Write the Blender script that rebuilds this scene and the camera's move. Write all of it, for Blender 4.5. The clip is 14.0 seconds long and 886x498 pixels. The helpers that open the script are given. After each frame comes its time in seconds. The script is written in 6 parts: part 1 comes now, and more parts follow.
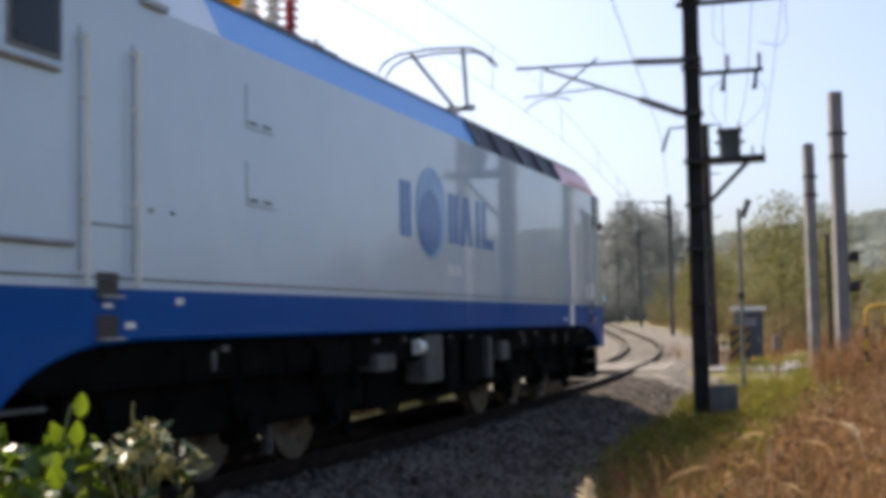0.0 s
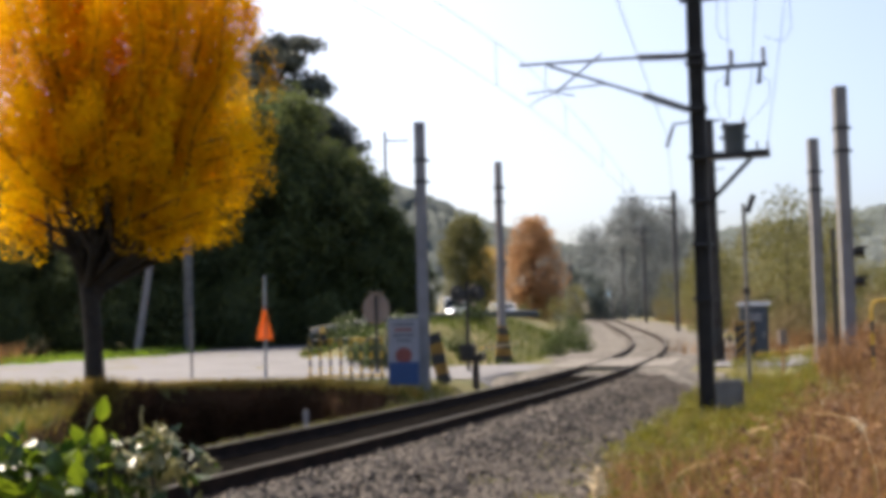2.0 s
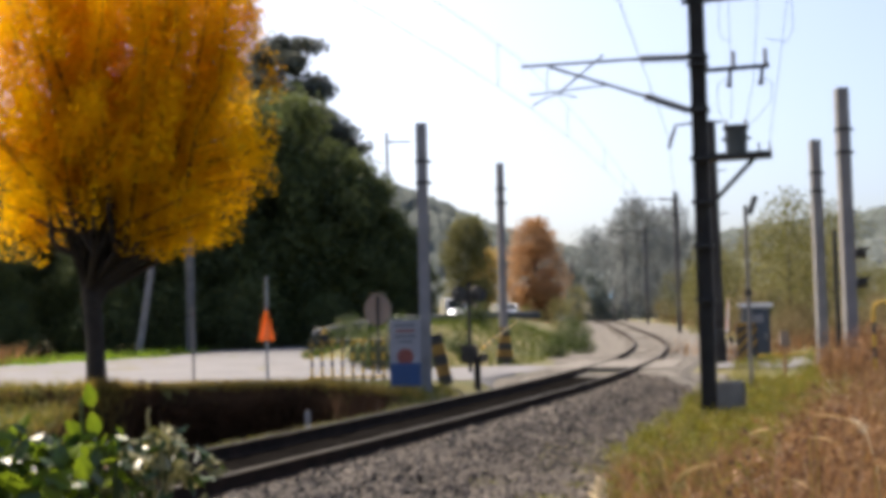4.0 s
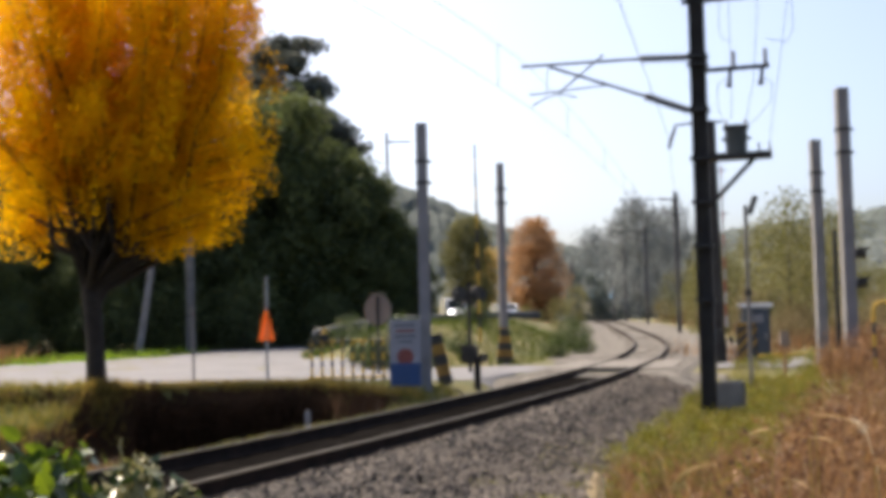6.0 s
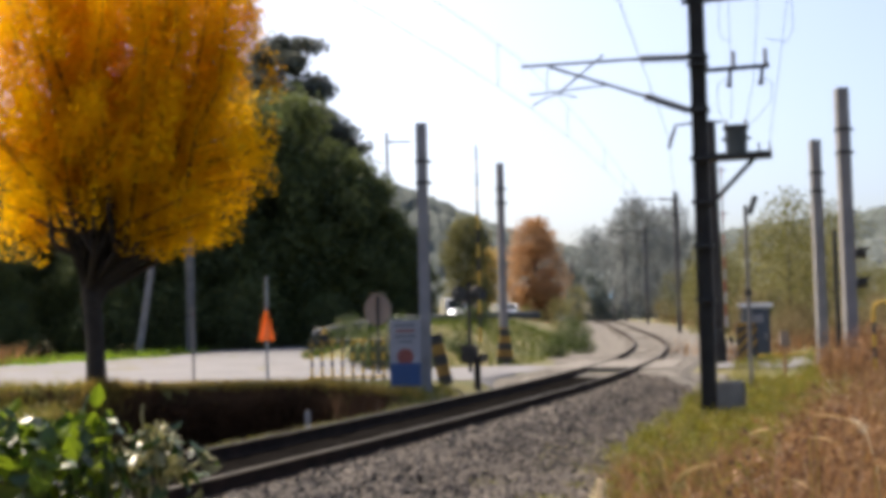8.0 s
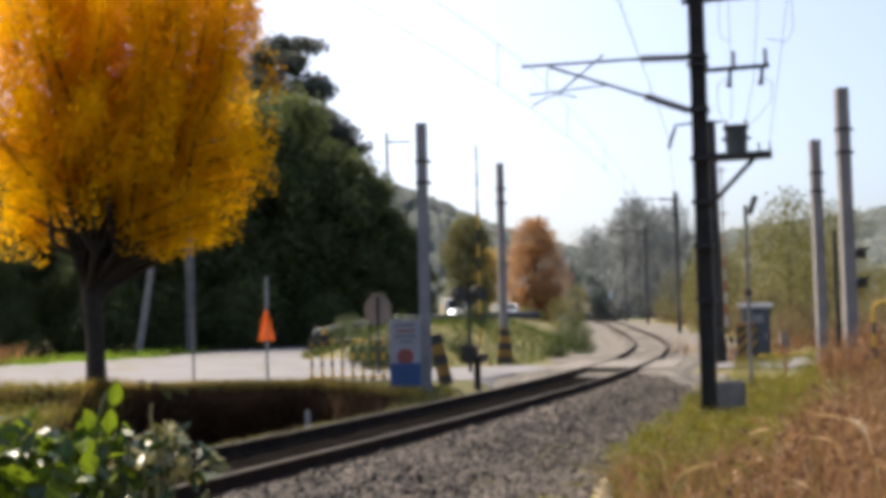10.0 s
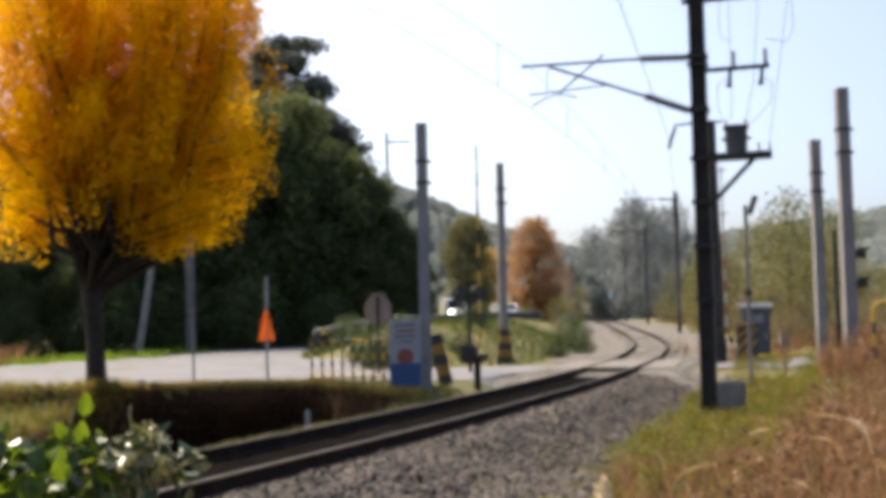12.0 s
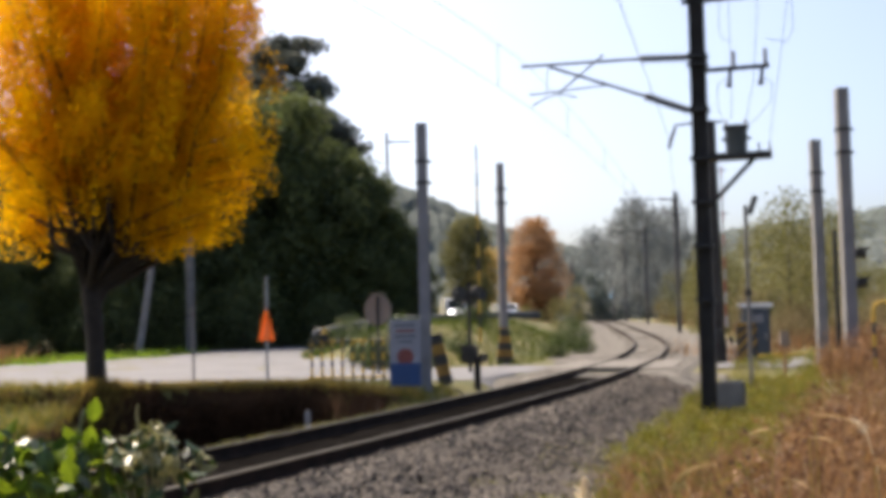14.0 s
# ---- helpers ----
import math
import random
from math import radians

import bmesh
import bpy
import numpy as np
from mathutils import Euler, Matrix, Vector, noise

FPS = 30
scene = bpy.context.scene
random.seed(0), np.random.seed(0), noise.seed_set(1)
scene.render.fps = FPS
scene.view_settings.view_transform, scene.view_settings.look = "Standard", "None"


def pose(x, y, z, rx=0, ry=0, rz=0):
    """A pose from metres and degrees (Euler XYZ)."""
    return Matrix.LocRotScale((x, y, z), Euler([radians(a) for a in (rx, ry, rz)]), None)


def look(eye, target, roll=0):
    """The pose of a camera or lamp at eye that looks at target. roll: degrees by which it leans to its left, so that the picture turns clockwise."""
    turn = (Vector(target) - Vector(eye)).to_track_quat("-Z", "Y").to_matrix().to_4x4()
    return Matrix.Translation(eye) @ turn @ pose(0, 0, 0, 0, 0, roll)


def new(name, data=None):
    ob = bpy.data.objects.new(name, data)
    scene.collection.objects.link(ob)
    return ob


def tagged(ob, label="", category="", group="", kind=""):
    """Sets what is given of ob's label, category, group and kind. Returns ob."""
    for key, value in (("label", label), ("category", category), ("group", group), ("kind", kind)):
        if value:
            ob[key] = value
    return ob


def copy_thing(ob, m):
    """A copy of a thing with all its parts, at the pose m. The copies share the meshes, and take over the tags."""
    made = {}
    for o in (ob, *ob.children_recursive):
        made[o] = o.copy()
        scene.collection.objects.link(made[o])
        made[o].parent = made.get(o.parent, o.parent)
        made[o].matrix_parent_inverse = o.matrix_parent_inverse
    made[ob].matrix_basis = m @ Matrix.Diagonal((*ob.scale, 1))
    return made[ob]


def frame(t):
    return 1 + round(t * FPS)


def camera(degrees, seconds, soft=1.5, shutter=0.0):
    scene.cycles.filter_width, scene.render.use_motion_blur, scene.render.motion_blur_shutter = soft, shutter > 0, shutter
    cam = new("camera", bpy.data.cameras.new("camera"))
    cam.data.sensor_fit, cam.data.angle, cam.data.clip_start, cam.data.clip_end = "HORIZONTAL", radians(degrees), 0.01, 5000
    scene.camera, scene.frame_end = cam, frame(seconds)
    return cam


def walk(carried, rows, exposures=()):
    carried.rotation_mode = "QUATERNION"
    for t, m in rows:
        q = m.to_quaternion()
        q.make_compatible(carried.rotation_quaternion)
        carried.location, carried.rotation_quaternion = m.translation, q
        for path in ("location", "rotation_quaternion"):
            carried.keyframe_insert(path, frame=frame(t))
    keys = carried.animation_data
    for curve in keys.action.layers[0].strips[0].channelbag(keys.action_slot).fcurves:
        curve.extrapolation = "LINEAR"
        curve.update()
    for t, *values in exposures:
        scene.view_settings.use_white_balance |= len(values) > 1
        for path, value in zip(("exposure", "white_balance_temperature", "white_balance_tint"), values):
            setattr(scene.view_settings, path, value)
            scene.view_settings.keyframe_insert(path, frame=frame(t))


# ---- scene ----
# ---- camera ----
H = 1.40
cam = camera(40.0, 14.0, soft=5.6, shutter=0.1)


def view(yaw, pitch, roll):
    """The standing camera, turned to its right, up, and over to its right, in degrees."""
    return Matrix.Translation((0, 0, H)) @ pose(0, 0, 0, 90 + pitch, 0, -yaw) @ pose(0, 0, 0, 0, 0, -roll)


EXPOSURE = 1.0
walk(cam, [
    (0.0, view(0.306, 3.489, 1.02)), (0.2, view(0.293, 3.48, 0.98)), (0.5, view(0.119, 3.445, 0.78)),
    (0.7, view(-0.08, 3.36, 1.0)), (0.9, view(0.0, 3.56, 1.45)), (1.0, view(0.02, 3.60, 1.47)), (1.1, view(-0.09, 3.29, 1.2)),
    (1.5, view(0.05, 3.247, 1.26)), (2.0, view(0.082, 3.344, 1.31)), (2.5, view(0.007, 3.382, 1.29)),
    (3.0, view(0.01, 3.396, 1.16)), (3.6, view(0, 3.40, 1.26)), (5.3, view(0, 3.40, 1.26)), (14.0, view(0, 3.40, 1.26))],
    exposures=[(0.0, EXPOSURE - 0.09), (0.9, EXPOSURE - 0.12), (1.6, EXPOSURE), (14.0, EXPOSURE)])

# ---- light ----
SUN_DIR = Vector((-2.6, 2.6, 4.7)).normalized()
world = bpy.data.worlds.new("sky")
scene.world = world
world.use_nodes = True
wn = world.node_tree.nodes
sky = wn.new("ShaderNodeTexSky")
sky.sky_type, sky.sun_disc = "NISHITA", False
sky.sun_elevation = math.asin(SUN_DIR.z)
sky.sun_rotation = math.atan2(SUN_DIR.x, SUN_DIR.y)
sky.air_density, sky.dust_density, sky.ozone_density = 0.65, 4.0, 1.0
world.node_tree.links.new(sky.outputs[0], wn["Background"].inputs[0])
wn["Background"].inputs[1].default_value = 0.145
sun_data = bpy.data.lights.new("sun", "SUN")
sun_data.energy, sun_data.angle, sun_data.color = 4.2, radians(0.6), (1.0, 0.86, 0.66)
sun = new("sun", sun_data)
sun.matrix_world = look(SUN_DIR * 60, (0, 0, 0))

# ---- materials ----


def mat(name, a, b, scale=3.0, rough=0.7, metal=0.0, bump=0.2, fine=40.0, coat=0.0, translucent=0.0, per_object=0.0, island=0.0, bump_dist=0.02, spec=0.5, coat_rough=0.08):
    """Two colours mixed by a coarse and a fine noise, with relief from the fine one."""
    m = bpy.data.materials.new(name)
    m.use_nodes = True
    nt = m.node_tree
    n, ln = nt.nodes, nt.links
    bsdf = n["Principled BSDF"]
    co = n.new("ShaderNodeTexCoord")
    n1, n2 = n.new("ShaderNodeTexNoise"), n.new("ShaderNodeTexNoise")
    n1.inputs["Scale"].default_value, n2.inputs["Scale"].default_value = scale, fine
    n1.inputs["Detail"].default_value, n2.inputs["Detail"].default_value = 5, 3
    for q in (n1, n2):
        ln.new(co.outputs["Object"], q.inputs["Vector"])
    add = n.new("ShaderNodeMath")
    add.operation = "ADD"
    ln.new(n1.outputs[0], add.inputs[0])
    mul = n.new("ShaderNodeMath")
    mul.operation, mul.inputs[1].default_value = "MULTIPLY", 0.5
    ln.new(n2.outputs[0], mul.inputs[0])
    ln.new(mul.outputs[0], add.inputs[1])
    last = add.outputs[0]
    for kind, amount in (("Object Info", per_object), ("Geometry", island)):
        if amount:
            info = n.new("ShaderNodeObjectInfo" if kind == "Object Info" else "ShaderNodeNewGeometry")
            mm = n.new("ShaderNodeMath")
            mm.operation, mm.inputs[1].default_value = "MULTIPLY_ADD", amount
            ln.new(info.outputs["Random" if kind == "Object Info" else "Random Per Island"], mm.inputs[0])
            sub = n.new("ShaderNodeMath")
            sub.operation, sub.inputs[1].default_value = "SUBTRACT", amount * 0.5
            ln.new(last, mm.inputs[2])
            ln.new(mm.outputs[0], sub.inputs[0])
            last = sub.outputs[0]
    ramp = n.new("ShaderNodeMapRange")
    ramp.inputs["From Min"].default_value, ramp.inputs["From Max"].default_value = 0.5, 1.0
    ln.new(last, ramp.inputs["Value"])
    mix = n.new("ShaderNodeMix")
    mix.data_type = "RGBA"
    mix.inputs["A"].default_value, mix.inputs["B"].default_value = (*a, 1), (*b, 1)
    ln.new(ramp.outputs[0], mix.inputs["Factor"])
    ln.new(mix.outputs["Result"], bsdf.inputs["Base Color"])
    bsdf.inputs["Roughness"].default_value, bsdf.inputs["Metallic"].default_value = rough, metal
    bsdf.inputs["Specular IOR Level"].default_value = spec
    bsdf.inputs["Coat Weight"].default_value = coat
    bsdf.inputs["Coat Roughness"].default_value = coat_rough
    if bump:
        bp = n.new("ShaderNodeBump")
        bp.inputs["Strength"].default_value, bp.inputs["Distance"].default_value = bump, bump_dist
        ln.new(n2.outputs[0], bp.inputs["Height"])
        ln.new(bp.outputs[0], bsdf.inputs["Normal"])
    if translucent:
        tr = n.new("ShaderNodeBsdfTranslucent")
        ln.new(mix.outputs["Result"], tr.inputs["Color"])
        ms = n.new("ShaderNodeMixShader")
        ms.inputs[0].default_value = translucent
        ln.new(bsdf.outputs[0], ms.inputs[1])
        ln.new(tr.outputs[0], ms.inputs[2])
        ln.new(ms.outputs[0], n["Material Output"].inputs["Surface"])
    return m


def glow(name, colour, strength):
    m = bpy.data.materials.new(name)
    m.use_nodes = True
    b = m.node_tree.nodes["Principled BSDF"]
    b.inputs["Base Color"].default_value = (*colour, 1)
    b.inputs["Emission Color"].default_value = (*colour, 1)
    b.inputs["Emission Strength"].default_value = strength
    return m


M = {
    "soil": mat("soil_and_grass", (0.05, 0.062, 0.012), (0.145, 0.11, 0.035), 0.35, 0.95, bump=0.6, fine=9, bump_dist=0.06),
    # Brown scrub, with the shade of the steep bank put into its colour.
    "bank": mat("shaded_bank_scrub", (0.022, 0.012, 0.006), (0.062, 0.032, 0.016), 0.6, 0.95, spec=0.1, bump=0.8, fine=7, bump_dist=0.1),
    "ballast": mat("ballast_bed", (0.025, 0.021, 0.018), (0.095, 0.080, 0.066), 1.2, 0.95, bump=0.9, fine=26, bump_dist=0.04),
    "stone": mat("ballast_stone", (0.014, 0.011, 0.010), (0.155, 0.128, 0.106), 1.5, 0.9, bump=0.3, fine=60, island=0.8),
    "ballast_pale": mat("dusty_ballast", (0.028, 0.025, 0.022), (0.19, 0.170, 0.150), 2.6, 0.95, bump=1.0, fine=9, bump_dist=0.10),
    # Oil and iron stain, plus the rails' shadow painted in as near-black.
    "stained_shaded": mat("iron_stained_shaded_ballast", (0.005, 0.0045, 0.0042), (0.011, 0.010, 0.0095), 1.5, 1.0, spec=0.0, bump=0.9, fine=26, bump_dist=0.04),
    "asphalt": mat("worn_asphalt", (0.098, 0.097, 0.107), (0.150, 0.148, 0.160), 0.5, 0.9, bump=0.3, fine=30),
    "concrete": mat("concrete", (0.15, 0.145, 0.15), (0.25, 0.24, 0.245), 2.0, 0.85, bump=0.25, fine=40, per_object=0.15),
    # Oily sleepers, blackened further to carry the rails' shadow in the colour.
    "sleeper": mat("shaded_sleeper_concrete", (0.007, 0.0063, 0.006), (0.015, 0.0137, 0.013), 2.5, 1.0, spec=0.0, bump=0.3, fine=35, per_object=0.3),
    "rail_side": mat("rusty_rail_web", (0.014, 0.010, 0.008), (0.035, 0.022, 0.016), 5, 0.9, spec=0.1, bump=0.3, fine=60),
    "rail_top": mat("worn_rail_head", (0.035, 0.030, 0.027), (0.085, 0.075, 0.067), 4, 0.65, 0.4, bump=0.05, fine=50),
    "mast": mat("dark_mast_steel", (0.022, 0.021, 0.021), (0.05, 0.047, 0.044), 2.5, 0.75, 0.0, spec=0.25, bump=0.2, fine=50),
    # Same steel as the near mast, its colour paled to imitate distance haze.
    "far_mast": mat("hazed_mast_steel", (0.12, 0.118, 0.118), (0.18, 0.176, 0.175), 2.5, 0.8, 0.0, spec=0.25, bump=0.2, fine=50),
    "old_concrete": mat("weathered_concrete", (0.09, 0.088, 0.085), (0.17, 0.165, 0.16), 3.0, 0.9, bump=0.3, fine=40),
    "post_grey": mat("dull_grey_post", (0.12, 0.115, 0.11), (0.20, 0.19, 0.18), 4.0, 0.6, bump=0.1, fine=50),
    "dirty_yellow": mat("dirty_yellow_paint", (0.16, 0.085, 0.012), (0.36, 0.20, 0.025), 3, 0.6, bump=0.1, fine=20),
    "leaf_yellow": mat("pale_yellow_leaf", (0.40, 0.27, 0.06), (0.56, 0.40, 0.11), 0.4, 0.7, bump=0, fine=4, translucent=0.4, island=0.5),
    "tank": mat("tank_grey_paint", (0.026, 0.031, 0.031), (0.05, 0.058, 0.057), 4, 0.6, bump=0.1, fine=40),
    "deck": mat("crossing_deck", (0.10, 0.09, 0.08), (0.175, 0.158, 0.14), 1.5, 0.9, bump=0.3, fine=30, per_object=0.3),
    "weed_leaf": mat("withered_herb", (0.085, 0.040, 0.019), (0.29, 0.155, 0.068), 0.6, 0.7, bump=0, fine=6, translucent=0.35, island=0.6),
    "steel": mat("galvanised_steel", (0.26, 0.27, 0.28), (0.40, 0.41, 0.42), 6, 0.5, 0.6, bump=0.1, fine=60),
    "dark_metal": mat("dark_fitting", (0.018, 0.018, 0.02), (0.04, 0.04, 0.042), 8, 0.6, 0.0, spec=0.25, bump=0.1, fine=60),
    "ceramic": mat("brown_insulator", (0.02, 0.012, 0.012), (0.035, 0.02, 0.018), 8, 0.5, bump=0, fine=60),
    "ceramic_white": mat("white_insulator", (0.6, 0.58, 0.55), (0.75, 0.73, 0.7), 8, 0.25, bump=0, fine=60),
    "ceramic_red": mat("red_insulator", (0.30, 0.02, 0.02), (0.40, 0.04, 0.03), 8, 0.3, bump=0, fine=60),
    "bark": mat("bark", (0.014, 0.011, 0.008), (0.04, 0.031, 0.024), 6, 0.95, bump=0.8, fine=24),
    "ginkgo": mat("ginkgo_leaf", (0.68, 0.35, 0.002), (0.88, 0.53, 0.003), 0.35, 0.85, spec=0.04, bump=0, fine=3, translucent=0.6, island=0.35),
    "leaf_dark": mat("dark_green_leaf", (0.028, 0.044, 0.019), (0.15, 0.18, 0.06), 0.14, 0.65, bump=0, fine=2, translucent=0.45, island=0.25),
    "leaf_olive": mat("olive_leaf", (0.115, 0.115, 0.033), (0.25, 0.225, 0.08), 0.25, 0.65, bump=0, fine=4, translucent=0.4, island=0.5, per_object=0.5),
    "leaf_brown": mat("russet_leaf", (0.33, 0.18, 0.08), (0.48, 0.29, 0.145), 0.4, 0.65, bump=0, fine=4, translucent=0.4, island=0.5),
    # Pale grey-blue puts the distance haze into the twigs' own colour.
    "leaf_grey": mat("haze_tinted_twigs", (0.14, 0.155, 0.16), (0.23, 0.25, 0.25), 0.2, 0.8, bump=0, fine=4, translucent=0.3, island=0.4),
    "pine": mat("pine_needles", (0.06, 0.07, 0.06), (0.12, 0.13, 0.105), 0.5, 0.7, bump=0, fine=4, translucent=0.2, island=0.4),
    "leaf_bright": mat("fresh_leaf", (0.10, 0.15, 0.008), (0.20, 0.26, 0.015), 9, 0.6, spec=0.15, bump=0.1, fine=60, translucent=0.5, island=0.4),
    "leaf_mid": mat("creeper_leaf", (0.008, 0.027, 0.003), (0.052, 0.092, 0.007), 9, 0.36, spec=0.5, bump=0.1, fine=60, translucent=0.2, island=0.5),
    "leaf_tan": mat("tan_scrub_leaf", (0.13, 0.10, 0.045), (0.27, 0.21, 0.105), 0.4, 0.7, bump=0, fine=4, translucent=0.35, island=0.5),
    # Blue-green mixed with haze, painted straight into the hedge leaves.
    "leaf_teal": mat("haze_tinted_hedge_leaf", (0.075, 0.095, 0.085), (0.15, 0.18, 0.16), 0.3, 0.7, bump=0, fine=4, translucent=0.3, island=0.3),
    "grass_lush": mat("lush_grass", (0.095, 0.108, 0.006), (0.24, 0.21, 0.02), 0.5, 0.6, bump=0, fine=6, translucent=0.4, island=0.4),
    "grass_gold": mat("golden_grass", (0.19, 0.14, 0.025), (0.36, 0.27, 0.065), 0.5, 0.65, bump=0, fine=8, translucent=0.5, island=0.5),
    # Lighter sleepers past the crossing, free of the near ones' painted shadow.
    "sleeper_pale": mat("pale_sleeper", (0.10, 0.088, 0.076), (0.19, 0.165, 0.14), 2.5, 0.95, bump=0.3, fine=35, per_object=0.3),
    "leaf_dry": mat("dry_leaf", (0.10, 0.10, 0.025), (0.42, 0.38, 0.20), 12, 0.45, bump=0.1, fine=60, translucent=0.35, island=0.6),
    "grass_green": mat("green_grass", (0.065, 0.095, 0.010), (0.24, 0.20, 0.035), 0.7, 0.6, bump=0, fine=10, translucent=0.4, island=0.5),
    "grass_dry": mat("dry_weeds", (0.075, 0.034, 0.015), (0.37, 0.205, 0.088), 0.7, 0.7, bump=0, fine=10, translucent=0.4, island=0.6),
    # Brighter green than the other grasses, for the far verge only.
    "grass_bright": mat("bright_green_grass", (0.12, 0.22, 0.012), (0.25, 0.36, 0.03), 0.5, 0.6, bump=0, fine=6, translucent=0.5, island=0.4),
    "straw": mat("dry_straw", (0.36, 0.24, 0.11), (0.62, 0.48, 0.28), 9, 0.7, bump=0, fine=30, translucent=0.4, island=0.4),
    "grass_bank": mat("bank_grass", (0.028, 0.060, 0.003), (0.11, 0.125, 0.007), 0.5, 0.6, bump=0, fine=6, translucent=0.4, island=0.5),
    "plume": mat("reed_plume", (0.55, 0.45, 0.30), (0.75, 0.66, 0.50), 6, 0.8, bump=0, fine=30, translucent=0.5, island=0.4),
    "white_paint": mat("white_train_paint", (0.47, 0.575, 0.69), (0.54, 0.64, 0.75), 0.7, 0.35, bump=0.03, fine=3, coat=1.0, coat_rough=0.03),
    "blue_paint": mat("deep_blue_paint", (0.0, 0.072, 0.31), (0.0, 0.090, 0.36), 0.8, 0.4, bump=0.03, fine=3, coat=0.14, coat_rough=0.04, spec=0.05),
    "sky_paint": mat("light_blue_paint", (0.09, 0.36, 0.85), (0.12, 0.40, 0.88), 0.8, 0.4, bump=0.02, fine=8, coat=0.15),
    "red_paint": mat("red_paint", (0.50, 0.035, 0.05), (0.58, 0.06, 0.07), 0.8, 0.3, bump=0.02, fine=8, coat=0.4),
    "navy": mat("navy_roof_panel", (0.004, 0.008, 0.022), (0.008, 0.013, 0.034), 2, 0.45, bump=0.05, fine=20, spec=0.2),
    "black_gear": mat("sooty_underframe", (0.0025, 0.0025, 0.0025), (0.008, 0.007, 0.007), 3, 0.9, 0.0, spec=0.05, bump=0.3, fine=30),
    "grey_box": mat("grey_equipment_box", (0.05, 0.05, 0.048), (0.14, 0.14, 0.13), 4, 0.6, spec=0.2, bump=0.1, fine=40),
    "wheel": mat("worn_wheel_steel", (0.06, 0.047, 0.032), (0.20, 0.165, 0.115), 5, 0.6, 0.4, bump=0.1, fine=40),
    "glass": mat("dark_glass", (0.008, 0.010, 0.013), (0.013, 0.016, 0.02), 2, 0.08, bump=0, fine=20, spec=0.35),
    "mark_blue": mat("blue_marking", (0.004, 0.125, 0.44), (0.008, 0.145, 0.48), 2, 0.3, bump=0, fine=20, coat=0.4),
    "mark_pale": mat("pale_blue_marking", (0.10, 0.28, 0.62), (0.30, 0.52, 0.80), 1.6, 0.3, bump=0, fine=6, coat=0.4),
    "mark_white": mat("off_white_marking", (0.75, 0.75, 0.70), (0.85, 0.84, 0.78), 3, 0.5, bump=0, fine=20),
    "seam": mat("dark_seam", (0.10, 0.105, 0.12), (0.16, 0.165, 0.18), 3, 0.5, bump=0, fine=20),
    "yellow": mat("yellow_paint", (0.40, 0.24, 0.02), (0.56, 0.36, 0.035), 3, 0.5, bump=0.1, fine=30),
    "black": mat("black_paint", (0.012, 0.012, 0.012), (0.03, 0.03, 0.03), 3, 0.5, bump=0.1, fine=30),
    "orange": mat("orange_sign", (0.82, 0.30, 0.08), (0.92, 0.42, 0.14), 3, 0.5, bump=0, fine=30, translucent=0.7),
    "sign_pale": mat("pale_orange_field", (0.85, 0.50, 0.20), (0.95, 0.62, 0.32), 3, 0.5, bump=0, fine=30, translucent=0.7),
    "sign_white": mat("sign_white", (0.25, 0.24, 0.26), (0.33, 0.32, 0.34), 3, 0.5, bump=0, fine=30),
    "sign_blue": mat("sign_blue", (0.016, 0.05, 0.14), (0.025, 0.07, 0.19), 3, 0.5, bump=0, fine=30),
    "sign_red": mat("sign_red", (0.17, 0.04, 0.03), (0.26, 0.065, 0.045), 3, 0.5, bump=0, fine=30),
    "brown_disc": mat("weathered_brown_plate", (0.19, 0.145, 0.115), (0.28, 0.22, 0.18), 3, 0.6, bump=0.1, fine=30),
    "cabinet": mat("slate_blue_cabinet", (0.03, 0.042, 0.06), (0.05, 0.068, 0.09), 2, 0.5, bump=0.05, fine=30),
    "car_white": mat("white_car_paint", (0.75, 0.76, 0.78), (0.82, 0.82, 0.83), 2, 0.25, bump=0, fine=20, coat=0.8),
    # Both ridges carry the bluish cast of aerial haze in their base colour.
    "ridge_near": mat("haze_tinted_ridge", (0.05, 0.064, 0.066), (0.085, 0.10, 0.10), 0.02, 0.95, bump=0.8, fine=0.3, bump_dist=2),
    "ridge_far": mat("haze_tinted_far_ridge", (0.045, 0.06, 0.058), (0.07, 0.085, 0.08), 0.015, 0.95, bump=0.8, fine=0.2, bump_dist=2),
    "wall_tint": mat("blue_roof_sheet", (0.10, 0.32, 0.60), (0.14, 0.38, 0.66), 1, 0.5, bump=0.1, fine=20),
    "house_wall": mat("pale_render", (0.5, 0.47, 0.42), (0.6, 0.57, 0.52), 1, 0.8, bump=0.1, fine=20),
    "bush_green": mat("bank_bush_leaf", (0.022, 0.045, 0.008), (0.085, 0.115, 0.02), 0.6, 0.6, bump=0, fine=6, translucent=0.3, island=0.5),
    "wing": mat("butterfly_wing", (0.80, 0.80, 0.76), (0.9, 0.9, 0.86), 20, 0.6, bump=0, fine=100, translucent=0.5),
}

M["headlight"] = glow("lit_headlight", (1.0, 0.97, 0.9), 5.0)

# ---- mesh helpers ----


def part(name, bm, material, parent=None, label="", smooth=False):
    me = bpy.data.meshes.new(name)
    bm.to_mesh(me)
    bm.free()
    me.materials.append(M[material])
    if smooth:
        me.polygons.foreach_set("use_smooth", [True] * len(me.polygons))
    ob = new(name, me)
    ob.parent = parent
    if label:
        ob["label"] = label
    return ob


